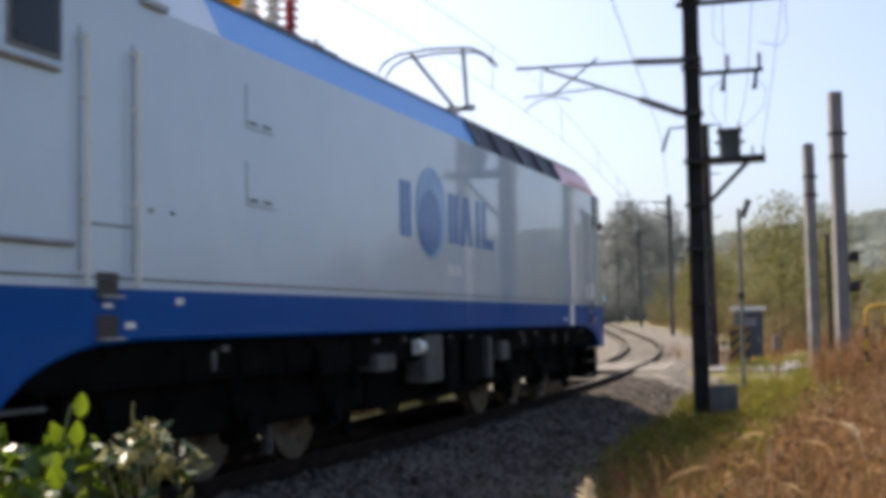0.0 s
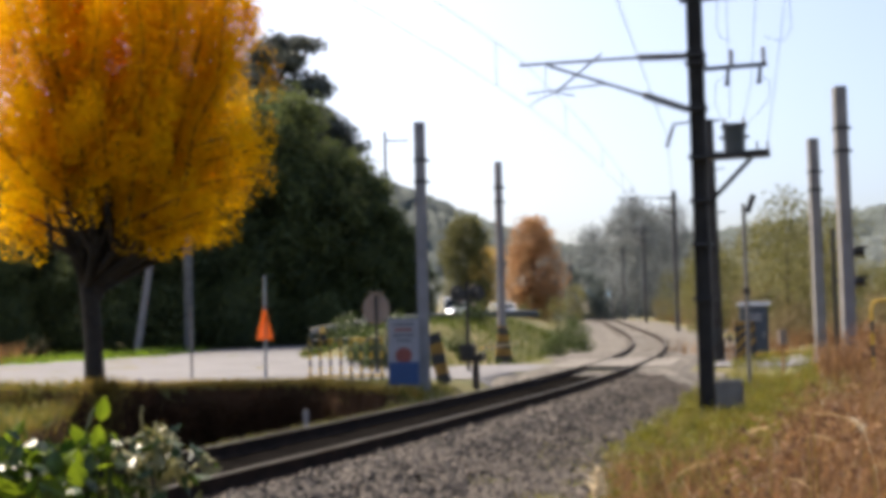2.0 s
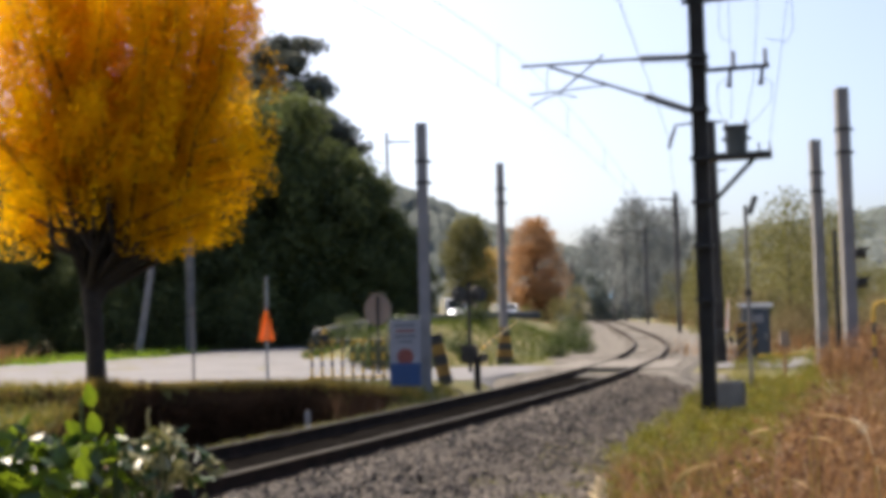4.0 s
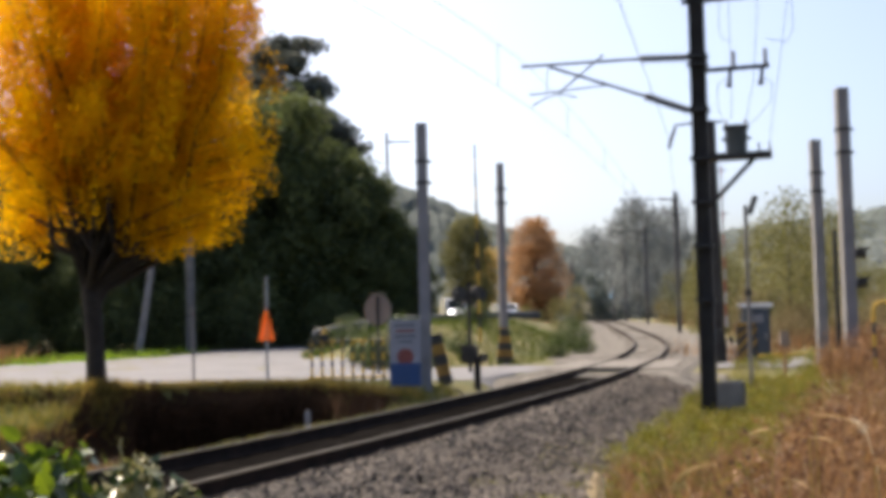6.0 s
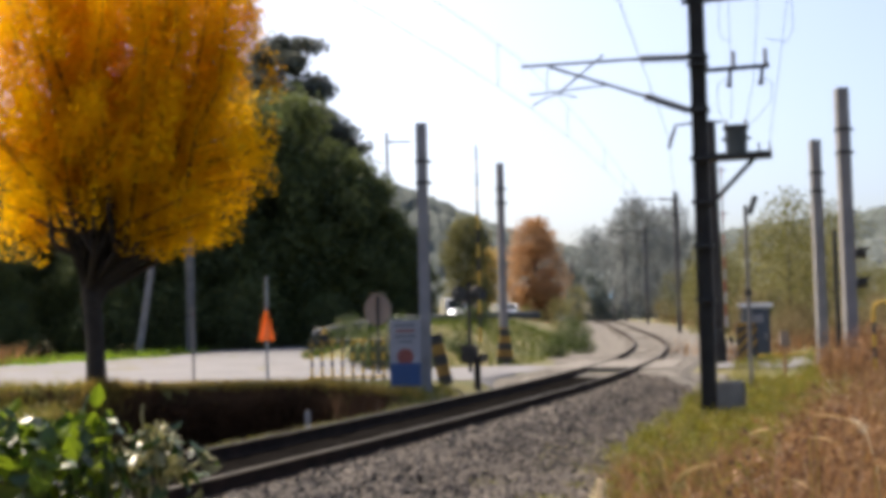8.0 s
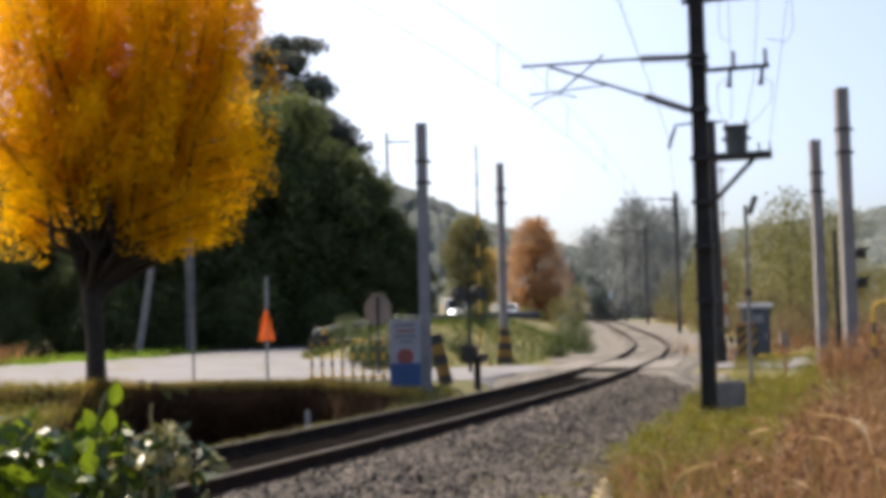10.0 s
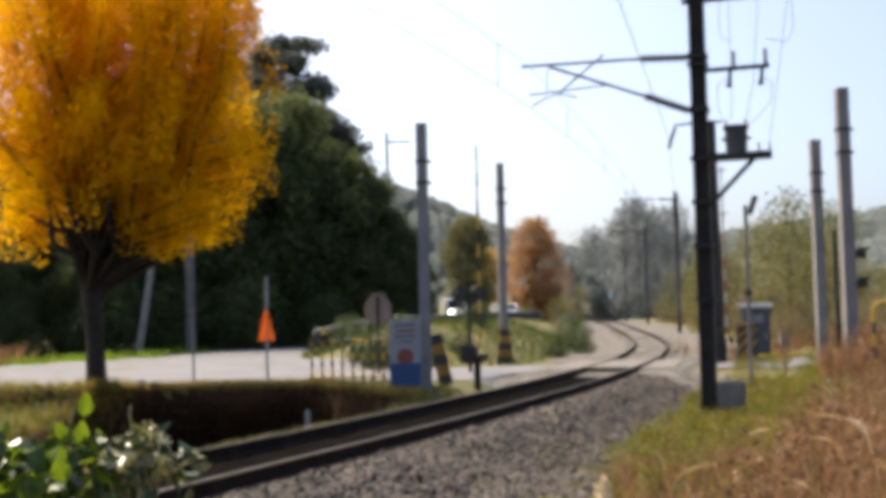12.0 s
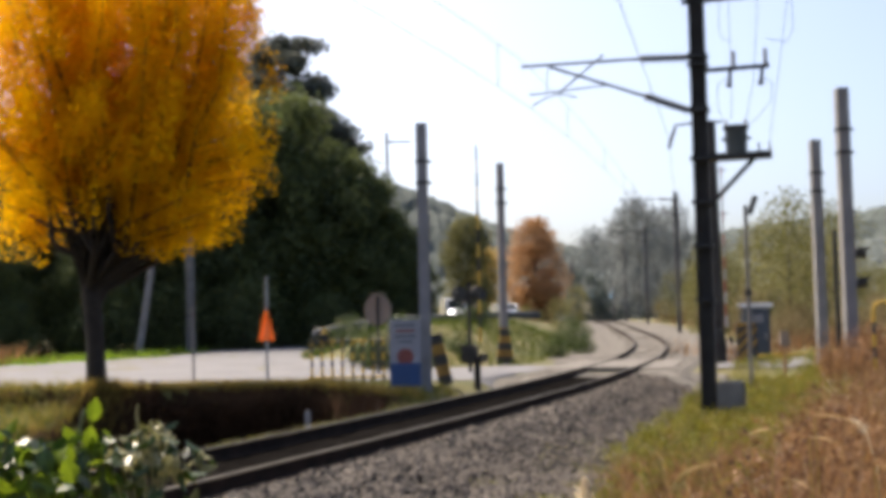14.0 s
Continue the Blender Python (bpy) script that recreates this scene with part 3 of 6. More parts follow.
def ginkgo():
    rng = np.random.default_rng(11)
    base = Vector((-9.80, 34.2, -0.32))
    root = thing("ginkgo_tree", Matrix.Translation(base), "golden-yellow autumn ginkgo tree with a dark trunk by the road", "tree")
    bm = bmesh.new()
    rod(bm, (0.05, 0, -0.3), (0.03, 0, 0.25), 0.40, 0.29, n=14)
    rod(bm, (0.03, 0, 0.2), (0.0, 0, 1.4), 0.295, 0.25, n=14)
    rod(bm, (0, 0, 1.3), (-0.10, 0, 2.7), 0.255, 0.27, n=14)
    for dx, dy, top_z in ((-0.75, 0.1, 4.6), (-0.3, -0.25, 4.9), (0.15, 0.3, 5.0), (0.55, -0.1, 4.8), (1.05, 0.15, 4.7)):
        rod(bm, (-0.1 + 0.1 * dx, 0.3 * dy, 2.4), (0.55 * dx, dy, 3.5), 0.15, 0.12, n=9)
        rod(bm, (0.55 * dx, dy, 3.5), (dx, dy * 1.4, top_z), 0.12, 0.08, n=9)
    centres = []
    for i in range(44):
        a = 2 * math.pi * i / 44 * 5.1 + rng.uniform(-0.3, 0.3)
        out = 4.3 * math.sqrt(rng.uniform(0.08, 1.0))
        z0 = 2.6 + rng.uniform(0, 1.8)
        ztop = 14.3 - 0.22 * out * out + rng.uniform(-1.1, 0.7)
        p = Vector((-0.12 + 0.1 * math.cos(a), 0.1 * math.sin(a), z0))
        pts = [p]
        for k in range(1, 8):
            t = k / 7
            pts.append(Vector((math.cos(a) * out * t ** 0.6 + 0.75, math.sin(a) * out * t ** 0.6, z0 + (ztop - z0) * t ** 1.15)) + Vector(rng.normal(0, 0.12, 3)))
        for k in range(7):
            r = 0.10 * (1 - k / 7.6)
            rod(bm, pts[k], pts[k + 1], r, r * 0.8, n=5)
            for t in (0.2, 0.6, 0.95):
                c = pts[k].lerp(pts[k + 1], t)
                if c.z > 4.2 and (abs(c.x + 0.1) > 1.2 or c.z > 5.4):
                    centres.append(c[:])
    for i in range(70):
        a = rng.uniform(0, 2 * math.pi)
        out = rng.uniform(2.6, 4.2)
        z = rng.uniform(4.35, 7.0)
        c = Vector((0.75 + math.cos(a) * out, math.sin(a) * out, z))
        rod(bm, (0.2 * math.cos(a), 0.2 * math.sin(a), z - 0.8), c, 0.05, 0.015, n=4)
        for t in (0.6, 0.8, 1.0):
            tip = Vector((0, 0, z - 0.5)).lerp(c, t)
            if abs(tip.x + 0.1) > 1.0 or tip.z > 5.3:
                centres.append(tip[:])
    for i in range(190):
        centres.append((0.3 + rng.normal(0, 1.1), rng.normal(0, 1.1), rng.uniform(5.9, 12.6)))
    for i in range(330):
        a = rng.uniform(0, 2 * math.pi)
        z = rng.uniform(6.6, 12.6)
        out = (4.35 - 0.20 * max(0, z - 9.0)) * math.sqrt(rng.random())
        centres.append((0.75 + math.cos(a) * out, math.sin(a) * out, z))
    part("trunk", bm, "bark", root)
    v, f = leaf_cloud(rng, centres, np.array([0.20, 0.20, 0.40]), 212000, 0.09, droop=0.3)
    raw("crown", v, f, "ginkgo", root, "dense golden-yellow leaves")


ginkgo()

# wood of dark trees on the slope
wood_rng = np.random.default_rng(5)
forest_a = make_tree("wood_tree", (-14, 84, 0), 17, 4, 0.3, 4.6, "leaf_dark", 21000, 0.27, "dark green broadleaf tree at the wood's edge", seed=21, clumps=110, low=1.2, group="wood", spread=0.6)
forest_b = make_tree("wood_tree", (-22, 92, 0), 15, 3, 0.3, 5.2, "leaf_dark", 21000, 0.27, "dark green broadleaf tree at the wood's edge", seed=22, clumps=110, low=0.6, group="wood", spread=0.6)
spots = [(-2.9, 87, 0.42), (-4.4, 86, 0.60), (-6.2, 85, 0.76), (-8.4, 84, 0.92), (-10.6, 83, 1.03), (-3.6, 92, 0.5), (-7.2, 94, 0.8), (-1.6, 90, 0.3), (-12.3, 82, 1.0), (-16.5, 80, 0.98), (-13, 92, 0.95), (-19, 84, 1.0), (-24, 80, 0.95), (-29, 78, 0.95), (-34, 76, 1.0), (-17.5, 95, 1.05),
         (-26, 90, 1.05), (-32, 88, 1.0), (-39, 84, 1.0), (-6.8, 99, 0.42), (-11, 100, 0.7), (-44, 80, 1.0), (-21, 74, 0.6), (-27, 71, 0.55), (-33, 68, 0.5), (-15.5, 78, 0.55)]
for i, (x, y, k) in enumerate(spots):
    m = Matrix.Translation((x, y, float(ground_z(x, y)) - 0.2)) @ Matrix.Rotation(i * 1.9, 4, "Z") @ Matrix.Scale(k, 4)
    copy_thing((forest_a, forest_b)[i % 2], m)


def pine(at, height, seed):
    rng = np.random.default_rng(seed)
    root = thing("pine_tree", Matrix.Translation(at), "tall grey-green pine with flat needle pads", "tree", "pines")
    bm = bmesh.new()
    rod(bm, (0, 0, -1), (0.4, 0, height * 0.96), 0.3, 0.08, n=8)
    centres = []
    for i in range(15):
        z = height * (0.70 + 0.29 * i / 14)
        a = i * 2.4
        L = 0.165 * height * (1.15 - (i / 15) ** 2) + 0.3
        tip = Vector((0.3 + L * math.cos(a), L * math.sin(a), z + rng.uniform(-0.3, 0.5)))
        rod(bm, (0.3, 0, z - 0.7), tip, 0.08, 0.03, n=5)
        for t in (0.35, 0.6, 0.8, 1.0):
            for _ in range(4):
                centres.append((Vector((0.3, 0, z)).lerp(tip, t) + Vector((rng.normal(0, 0.5), rng.normal(0, 0.5), rng.normal(0.1, 0.28))))[:])
    part("trunk", bm, "bark", root, smooth=True)
    v, f = leaf_cloud(rng, centres, np.array([0.42, 0.42, 0.24]), int(700 * height), 0.30)
    raw("crown", v, f, "pine", root)


pine((-12.4, 93, 1.0), 22.0, 3)
pine((-9.8, 95, 1.0), 16.6, 4)
pine((-16, 98, 1.5), 21, 6)

# single trees behind the crossing
make_tree("roadside_tree", (1.9, 95, 0.5), 8.8, 1.4, 0.16, 1.9, "leaf_olive", 12000, 0.18, "slim yellow-green tree behind the crossing", seed=31, low=0.8, spread=0.4)
make_tree("roadside_tree", (4.0, 112, 0.6), 7.0, 1.6, 0.15, 1.8, "leaf_yellow", 6000, 0.20, "small yellow autumn tree behind the crossing", seed=37, low=1.2, spread=0.4)
make_tree("autumn_tree", (9.4, 124, 0.6), 10.6, 1.8, 0.25, 2.9, "leaf_brown", 17000, 0.22, "russet-brown rounded autumn tree", seed=32, low=0.8, spread=0.5)
# trunks share the haze-grey of the twigs
hazy = make_tree("bare_tree", (26.5, 165, 0), 17, 5, 0.22, 4.0, "leaf_grey", 5200, 0.3, "half-bare far tree tinted grey for haze", seed=33, low=3, group="far grove", spread=0.85, wood="leaf_grey", clumps=130)
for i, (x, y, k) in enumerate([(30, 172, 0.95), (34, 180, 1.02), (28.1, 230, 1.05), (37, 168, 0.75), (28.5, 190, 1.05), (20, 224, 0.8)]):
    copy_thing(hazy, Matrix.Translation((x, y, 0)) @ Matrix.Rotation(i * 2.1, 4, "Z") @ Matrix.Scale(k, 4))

hedge = make_tree("far_hedge_tree", (24, 214, 0.5), 9.0, 0.9, 0.17, 4.2, "leaf_teal", 4200, 0.36, "low tree beyond the bend, tinted blue-green for haze", seed=34, low=0.2, group="far hedge", spread=0.5, clumps=70)
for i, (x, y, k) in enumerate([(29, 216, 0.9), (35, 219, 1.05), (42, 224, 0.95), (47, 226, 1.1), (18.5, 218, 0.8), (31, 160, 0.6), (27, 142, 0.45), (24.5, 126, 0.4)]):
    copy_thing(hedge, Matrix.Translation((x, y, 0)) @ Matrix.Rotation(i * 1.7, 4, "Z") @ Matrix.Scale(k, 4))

scrub_a = make_tree("scrub_tree", (17, 60, -0.3), 6.2, 0.6, 0.07, 2.3, "leaf_olive", 4000, 0.14, "olive-brown thin scrub tree", seed=41, low=0.5, group="scrub", clumps=70, spread=0.42)
scrub_b = make_tree("scrub_tree", (21, 66, -0.3), 7.5, 0.8, 0.08, 2.2, "leaf_olive", 3400, 0.14, "tall olive-brown thin scrub tree", seed=42, low=1.0, group="scrub", clumps=60, spread=0.38)
scrub_c = make_tree("scrub_bush", (15, 58, -0.3), 3.0, 0.3, 0.05, 1.6, "leaf_tan", 2200, 0.12, "low bush of tan-brown leaves", "bush", seed=43, low=0.1, group="scrub", clumps=50, spread=0.35)
for i in range(22):
    side = 1 if i % 3 or 46 + 3.4 * i < 100 else -1
    x, y = on_track(46 + 3.4 * i, side * (6.4 + 1.3 * math.sin(i * 1.9)), 0)[:2]
    copy_thing(scrub_c if i % 2 else scrub_a, Matrix.Translation((x, y, float(ground_z(x, y)) - 0.1)) @ Matrix.Rotation(i * 1.3, 4, "Z") @ Matrix.Scale((0.62 if i % 2 else 0.32) + 0.12 * math.sin(i * 2.7), 4))
for i in range(46):
    x = wood_rng.uniform(14.5, 46)
    y = wood_rng.uniform(52, 120)
    if x < 14.5 + (y - 52) * 0.13:
        x += 7
    k = wood_rng.uniform(0.75, 1.1)
    copy_thing((scrub_a, scrub_b, scrub_a, scrub_b, scrub_c)[i % 5], Matrix.Translation((x, y, -0.4)) @ Matrix.Rotation(i * 1.3, 4, "Z") @ Matrix.Scale(k, 4))
for i, (x, y, k) in enumerate([(13.2, 47, 0.55), (15, 46, 0.6), (16.6, 45.5, 0.7), (18.4, 47, 0.7), (14.2, 49, 0.7), (19.5, 44.8, 0.7)]):
    copy_thing(scrub_c, Matrix.Translation((x, y, -0.4)) @ Matrix.Rotation(i * 1.7, 4, "Z") @ Matrix.Scale(k, 4))
for i, (x, y, k) in enumerate([(8.5, 90, 0.75), (11, 100, 0.9), (5.5, 84, 0.6), (9, 128, 1.0), (11.5, 140, 1.1), (2.5, 80, 0.5), (10, 150, 1.3)]):
    copy_thing((scrub_a, scrub_b)[i % 2], Matrix.Translation((x, y, 0.3)) @ Matrix.Rotation(i * 1.7, 4, "Z") @ Matrix.Scale(k * 0.55, 4))


for i, (x, y, k) in enumerate([(14.2, 50, 0.84), (12.6, 57, 0.66)]):
    copy_thing(scrub_b, Matrix.Translation((x, y, float(ground_z(x, y)) - 0.1)) @ Matrix.Rotation(i * 2.3, 4, "Z") @ Matrix.Scale(k, 4))


def ridge(name, pts, depth, material, label, seed):
    """A wooded ridge line far off: a hill body with an uneven tree-top crest."""
    rng = np.random.default_rng(seed)
    xs = np.arange(pts[0][0], pts[-1][0], 1.6)
    top = np.interp(xs, [p[0] for p in pts], [p[1] for p in pts])
    ph = rng.uniform(0, 6.28, 8)
    rows = 26
    verts, faces = [], []
    for k in range(rows):
        t = k / (rows - 1)
        y = depth + 90 * t
        crowns = np.abs(np.sin(xs * 0.55 + ph[k % 8] + 1.3 * np.sin(xs * 0.13 + k))) ** 0.6 * 2.6 + 1.2 * np.sin(xs * 0.21 + ph[(k + 3) % 8])
        z = -3 + top * math.sin(t * math.pi / 2) ** 0.7 + crowns * min(1.0, 4 * t) + rng.normal(0, 0.25, len(xs))
        verts += list(zip(xs + rng.normal(0, 0.3, len(xs)), y + rng.normal(0, 0.8, len(xs)), z))
    n = len(xs)
    for k in range(rows - 1):
        for i in range(n - 1):
            a = k * n + i
            faces.append((a, a + 1, a + n + 1, a + n))
    tagged(raw(name, verts, faces, material, smooth=True), label, "hill", kind="structure")


ridge("backdrop_ridge", [(-320, 90), (-60, 74), (-10, 56), (20, 42), (56, 31), (100, 35), (146, 40), (190, 46), (260, 50), (400, 45)], 420, "ridge_far", "wooded hills on the horizon, tinted bluish for haze", 3)
ridge("backdrop_ridge_low", [(-40, 16), (0, 13), (20, 12), (40, 14), (70, 15), (95, 19), (120, 22), (160, 23), (240, 20)], 250, "ridge_near", "wooded low ridge behind the scrub, tinted bluish for haze", 4)


def blades(name, rng, pts, height, width, material, label, category, lean=0.35, seg=3):
    """Grass blades: tapered bent strips."""
    n = len(pts)
    hgt = height * rng.uniform(0.5, 1.25, n)
    a = rng.uniform(0, 6.28, n)
    ln = lean * hgt * rng.uniform(0.2, 1.3, n)
    w = width * rng.uniform(0.6, 1.3, n)
    dx, dy = np.cos(a), np.sin(a)
    b = rng.uniform(0, 6.28, n)
    wx, wy = np.cos(b), np.sin(b)
    z0 = ground_z(pts[:, 0], pts[:, 1]) - 0.02
    V = []
    for k in range(seg + 1):
        t = k / seg
        cx = pts[:, 0] + dx * ln * t * t
        cy = pts[:, 1] + dy * ln * t * t
        cz = z0 + hgt * t * (1 - 0.18 * t)
        ww = w * (1 - t) ** 0.7 * 0.5 + 0.001
        V.append(np.stack([cx - wx * ww, cy - wy * ww, cz], 1))
        V.append(np.stack([cx + wx * ww, cy + wy * ww, cz], 1))
    V = np.stack(V, 1)
    per = 2 * (seg + 1)
    base = (np.arange(n) * per)[:, None]
    F = np.concatenate([base + np.array([2 * k, 2 * k + 1, 2 * k + 3, 2 * k + 2]) for k in range(seg)], 0)
    return tagged(raw(name, V.reshape(-1, 3), F, material), label, category, kind="stuff")


def scatter(rng, n, s0, s1, q0, q1, power=1.0):
    s = s0 + (s1 - s0) * rng.random(n) ** power
    q = rng.uniform(q0, q1, n)
    th = TH0 - KAPPA * s
    r = 1 / KAPPA + q
    return np.stack([CX + np.cos(th) * r, CY - np.sin(th) * r], 1)


def verge(rng, n, s0, s1, wide, q_max=5.9):
    """Scatter on the verge, clear of the ballast shoulder."""
    p = scatter(rng, n, s0, s1, 2.5, q_max)
    s, q = to_track(p[:, 0], p[:, 1])
    return p[q > shoulder(s) - 0.1 + wide * rng.random(n)]


g_rng = np.random.default_rng(8)
blades("verge_grass", g_rng, np.concatenate([verge(g_rng, 11000, -2, 24, 1.0, 6.2), verge(g_rng, 16000, 6, 24, 0.3, 6.0), scatter(g_rng, 1500, 20, 34, 2.8, 7.5)]), 0.16, 0.014, "grass_green", "short green and yellow verge grass beside the ballast", "grass")
blades("dry_weeds", g_rng, np.concatenate([scatter(g_rng, 700, -5, 5, 4.3, 5.4), scatter(g_rng, 9000, -5, 7, 5.7, 7.6), scatter(g_rng, 15000, 3, 22, 6.3, 10.5)]), 0.72, 0.010, "grass_dry", "thick reddish-brown dry weeds on the bank", "weeds", lean=0.5)
far_pts = np.stack([g_rng.uniform(9.5, 24, 5000), g_rng.uniform(24, 52, 5000)], 1)
far_pts = far_pts[(far_pts[:, 1] < 33) | (far_pts[:, 1] > 42.5)]
blades("far_weeds", g_rng, far_pts, 0.9, 0.03, "grass_dry", "tall dry weeds beyond the crossing", "weeds", lean=0.4)
line_pts = np.array([on_track(a, b)[:2] for a, b in zip(g_rng.uniform(36, 125, 3600), g_rng.uniform(4.9, 10.5, 3600))])
blades("lineside_weeds", g_rng, line_pts, 0.8, 0.05, "weed_leaf", "brown weeds along the line beyond the crossing", "weeds", lean=0.4)
lp = np.stack([g_rng.uniform(-16, -0.6, 9000), g_rng.uniform(31.0, 35.2, 9000)], 1)
blades("bank_grass", g_rng, lp, 0.13, 0.018, "grass_green", "ragged yellow-green grass along the road's edge", "grass", lean=0.6)
ip = np.stack([g_rng.uniform(-7, 9, 15000), g_rng.uniform(43, 74, 15000)], 1)
si, qi = to_track(ip[:, 0], ip[:, 1])
ip = ip[(qi < -3.8) & (ip[:, 1] > 42.5 + np.clip(-2 - ip[:, 0], 0, 9) * 3.2)]
blades("island_grass", g_rng, ip, 0.35, 0.03, "grass_bank", "green grass on the bank behind the crossing", "grass", lean=0.5)


def leafy_weeds(name, rng, pts, height, leaf, material, label):
    """Bushy dry herbs: leaves and seed heads in upright clumps."""
    z0 = ground_z(pts[:, 0], pts[:, 1])
    centres = []
    for (x, y), z in zip(pts, z0):
        h = height * rng.uniform(0.5, 1.2)
        a, l = rng.uniform(0, 6.28), rng.uniform(0, 0.3)
        for k in range(7):
            t = 0.25 + 0.75 * k / 6
            centres.append((x + math.cos(a) * l * t * h, y + math.sin(a) * l * t * h, z + h * t))
    v, f = leaf_cloud(rng, centres, 0.055, len(centres) * 9, leaf)
    return tagged(raw(name, v, f, material), label, "weeds", kind="stuff")


leafy_weeds("weed_clumps", g_rng, np.concatenate([scatter(g_rng, 230, -3, 7, 5.8, 7.6), scatter(g_rng, 420, 6, 22, 6.4, 10)]), 0.75, 0.036, "weed_leaf", "bushy reddish-brown withered herbs")
leafy_weeds("green_herbs", g_rng, np.concatenate([verge(g_rng, 180, 0, 7, 1.0, 5.4), verge(g_rng, 520, 7, 24, 0.3, 5.8), scatter(g_rng, 160, 20, 30, 3.5, 7)]), 0.26, 0.04, "grass_lush", "low yellow-green herbs along the ballast edge")
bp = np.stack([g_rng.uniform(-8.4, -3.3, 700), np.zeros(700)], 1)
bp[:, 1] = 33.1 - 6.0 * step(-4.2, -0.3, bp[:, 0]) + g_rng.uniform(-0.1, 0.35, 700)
hang = leafy_weeds("bank_creepers", g_rng, bp, 1.5, 0.07, "bank", "withered creepers, shade-darkened in colour, hanging down the ditch bank")

bank_bush = make_tree("bank_bush", (-1.9, 42.6, -0.2), 1.7, 0.2, 0.04, 1.0, "bush_green", 1700, 0.12, "leafy green bush on the grassy bank", "bush", seed=51, low=0.05, group="bank bushes", clumps=60, spread=0.22)
for i, (x, y, k) in enumerate([(-0.9, 43.0, 0.6), (-2.9, 44.2, 0.75), (0.6, 46.0, 0.5), (4.6, 51, 0.6), (6.2, 55, 0.6), (1.4, 58, 0.8), (6.4, 61, 0.8), (6.9, 66, 0.9), (-3.8, 49, 0.7)]):
    copy_thing(bank_bush, Matrix.Translation((x, y, float(ground_z(x, y)) - 0.1)) @ Matrix.Rotation(i * 1.7, 4, "Z") @ Matrix.Scale(k, 4))
under = make_tree("wood_shrub", (-12, 80, 0), 4.2, 0.4, 0.08, 2.6, "leaf_dark", 5000, 0.18, "dark shrub at the foot of the wood", "bush", seed=52, low=0.05, group="wood shrubs", clumps=70, spread=0.45)
for i in range(26):
    t = i / 25
    x, y = -46 + 40 * t, 62 + 20 * t + 2.5 * math.sin(i * 2.3)
    copy_thing(under, Matrix.Translation((x, y, float(ground_z(x, y)) - 0.2)) @ Matrix.Rotation(i * 1.1, 4, "Z") @ Matrix.Scale(0.75 + 0.35 * math.sin(i * 1.7) ** 2, 4))
vp = np.stack([g_rng.uniform(-42, -9, 9000), g_rng.uniform(45, 80, 9000)], 1)
edge = np.interp(vp[:, 0], [-45, -20.5, -15, -13.5, -9], [44.3, 55, 66.5, 84, 84])
vp = vp[(vp[:, 1] > edge) & (vp[:, 1] < edge + 9)]
fr = np.stack([g_rng.uniform(-10.6, -0.5, 5200), np.zeros(5200)], 1)
fr[:, 1] = 34.1 - 6.0 * step(-4.2, -0.3, fr[:, 0]) + 0.25 * np.sin(fr[:, 0] * 1.7) + g_rng.uniform(-0.15, 0.5, 5200)
blades("bank_fringe", g_rng, fr, 0.22, 0.02, "grass_gold", "yellow-brown dry grass fringing the top of the bank", "grass", lean=0.9)
tuft = np.stack([g_rng.normal(-9.4, 0.35, 900), g_rng.uniform(33.4, 34.0, 900)], 1)
blades("trunk_tuft", g_rng, tuft, 0.4, 0.02, "grass_gold", "dry golden tuft beside the golden tree's foot", "grass", lean=0.8)
wv = np.stack([g_rng.uniform(-30, -16, 5000), g_rng.uniform(46, 68, 5000)], 1)
we = np.interp(wv[:, 0], [-30, -20.5, -16], [50.4, 56.5, 65.5])
wv = wv[(wv[:, 1] > we) & (wv[:, 1] < we + 6) & (wv[:, 0] < -20.5)]
blades("wood_edge_weeds", g_rng, wv, 1.2, 0.05, "grass_dry", "tall brown weeds at the wood's edge", "weeds", lean=0.5)
blades("far_verge_grass", g_rng, np.concatenate([vp, vp + g_rng.normal(0, 0.25, vp.shape)]), 0.5, 0.06, "grass_bright", "green verge grass between road and wood", "grass", lean=0.5)
tall = np.stack([g_rng.uniform(7.3, 12.0, 4200), g_rng.uniform(23.2, 27.0, 4200)], 1)
tall = tall[(tall[:, 0] > 7.3 + 0.25 * (tall[:, 1] - 23.2)) & (g_rng.random(4200) < np.clip((tall[:, 0] - 7.1) / 1.2, 0.15, 1))]
blades("tall_weeds", g_rng, tall, 1.15, 0.018, "grass_dry", "tall reddish-brown weeds round the pole feet", "weeds", lean=0.35)
leafy_weeds("tall_herbs", g_rng, tall[:170], 1.2, 0.06, "weed_leaf", "tall withered herbs round the pole feet")
mix = np.concatenate([scatter(g_rng, 700, -2, 9, 5.3, 7.2), scatter(g_rng, 1500, 6, 20, 5.6, 7.0)])
blades("green_stalks", g_rng, mix, 0.55, 0.012, "grass_lush", "yellow-green stalks mixed into the dry weeds", "weeds", lean=0.5)
gold = np.concatenate([scatter(g_rng, 350, -4, 4, 6.0, 7.6), scatter(g_rng, 900, 4, 20, 6.0, 10)])
blades("golden_stalks", g_rng, gold, 0.75, 0.011, "grass_gold", "straw-gold stalks mixed into the dry weeds", "weeds", lean=0.6)
spots_s, spots_q = g_rng.uniform(2.5, 8.5, 26), g_rng.uniform(2.2, 3.4, 26)
tufts = np.concatenate([scatter(g_rng, 45, a - 0.16, a + 0.16, b - 0.1, b + 0.1) for a, b in zip(spots_s, spots_q)])
blades("ballast_tufts", g_rng, tufts, 0.24, 0.012, "grass_green", "sparse yellow-green tufts growing through the ballast", "grass", lean=0.8)
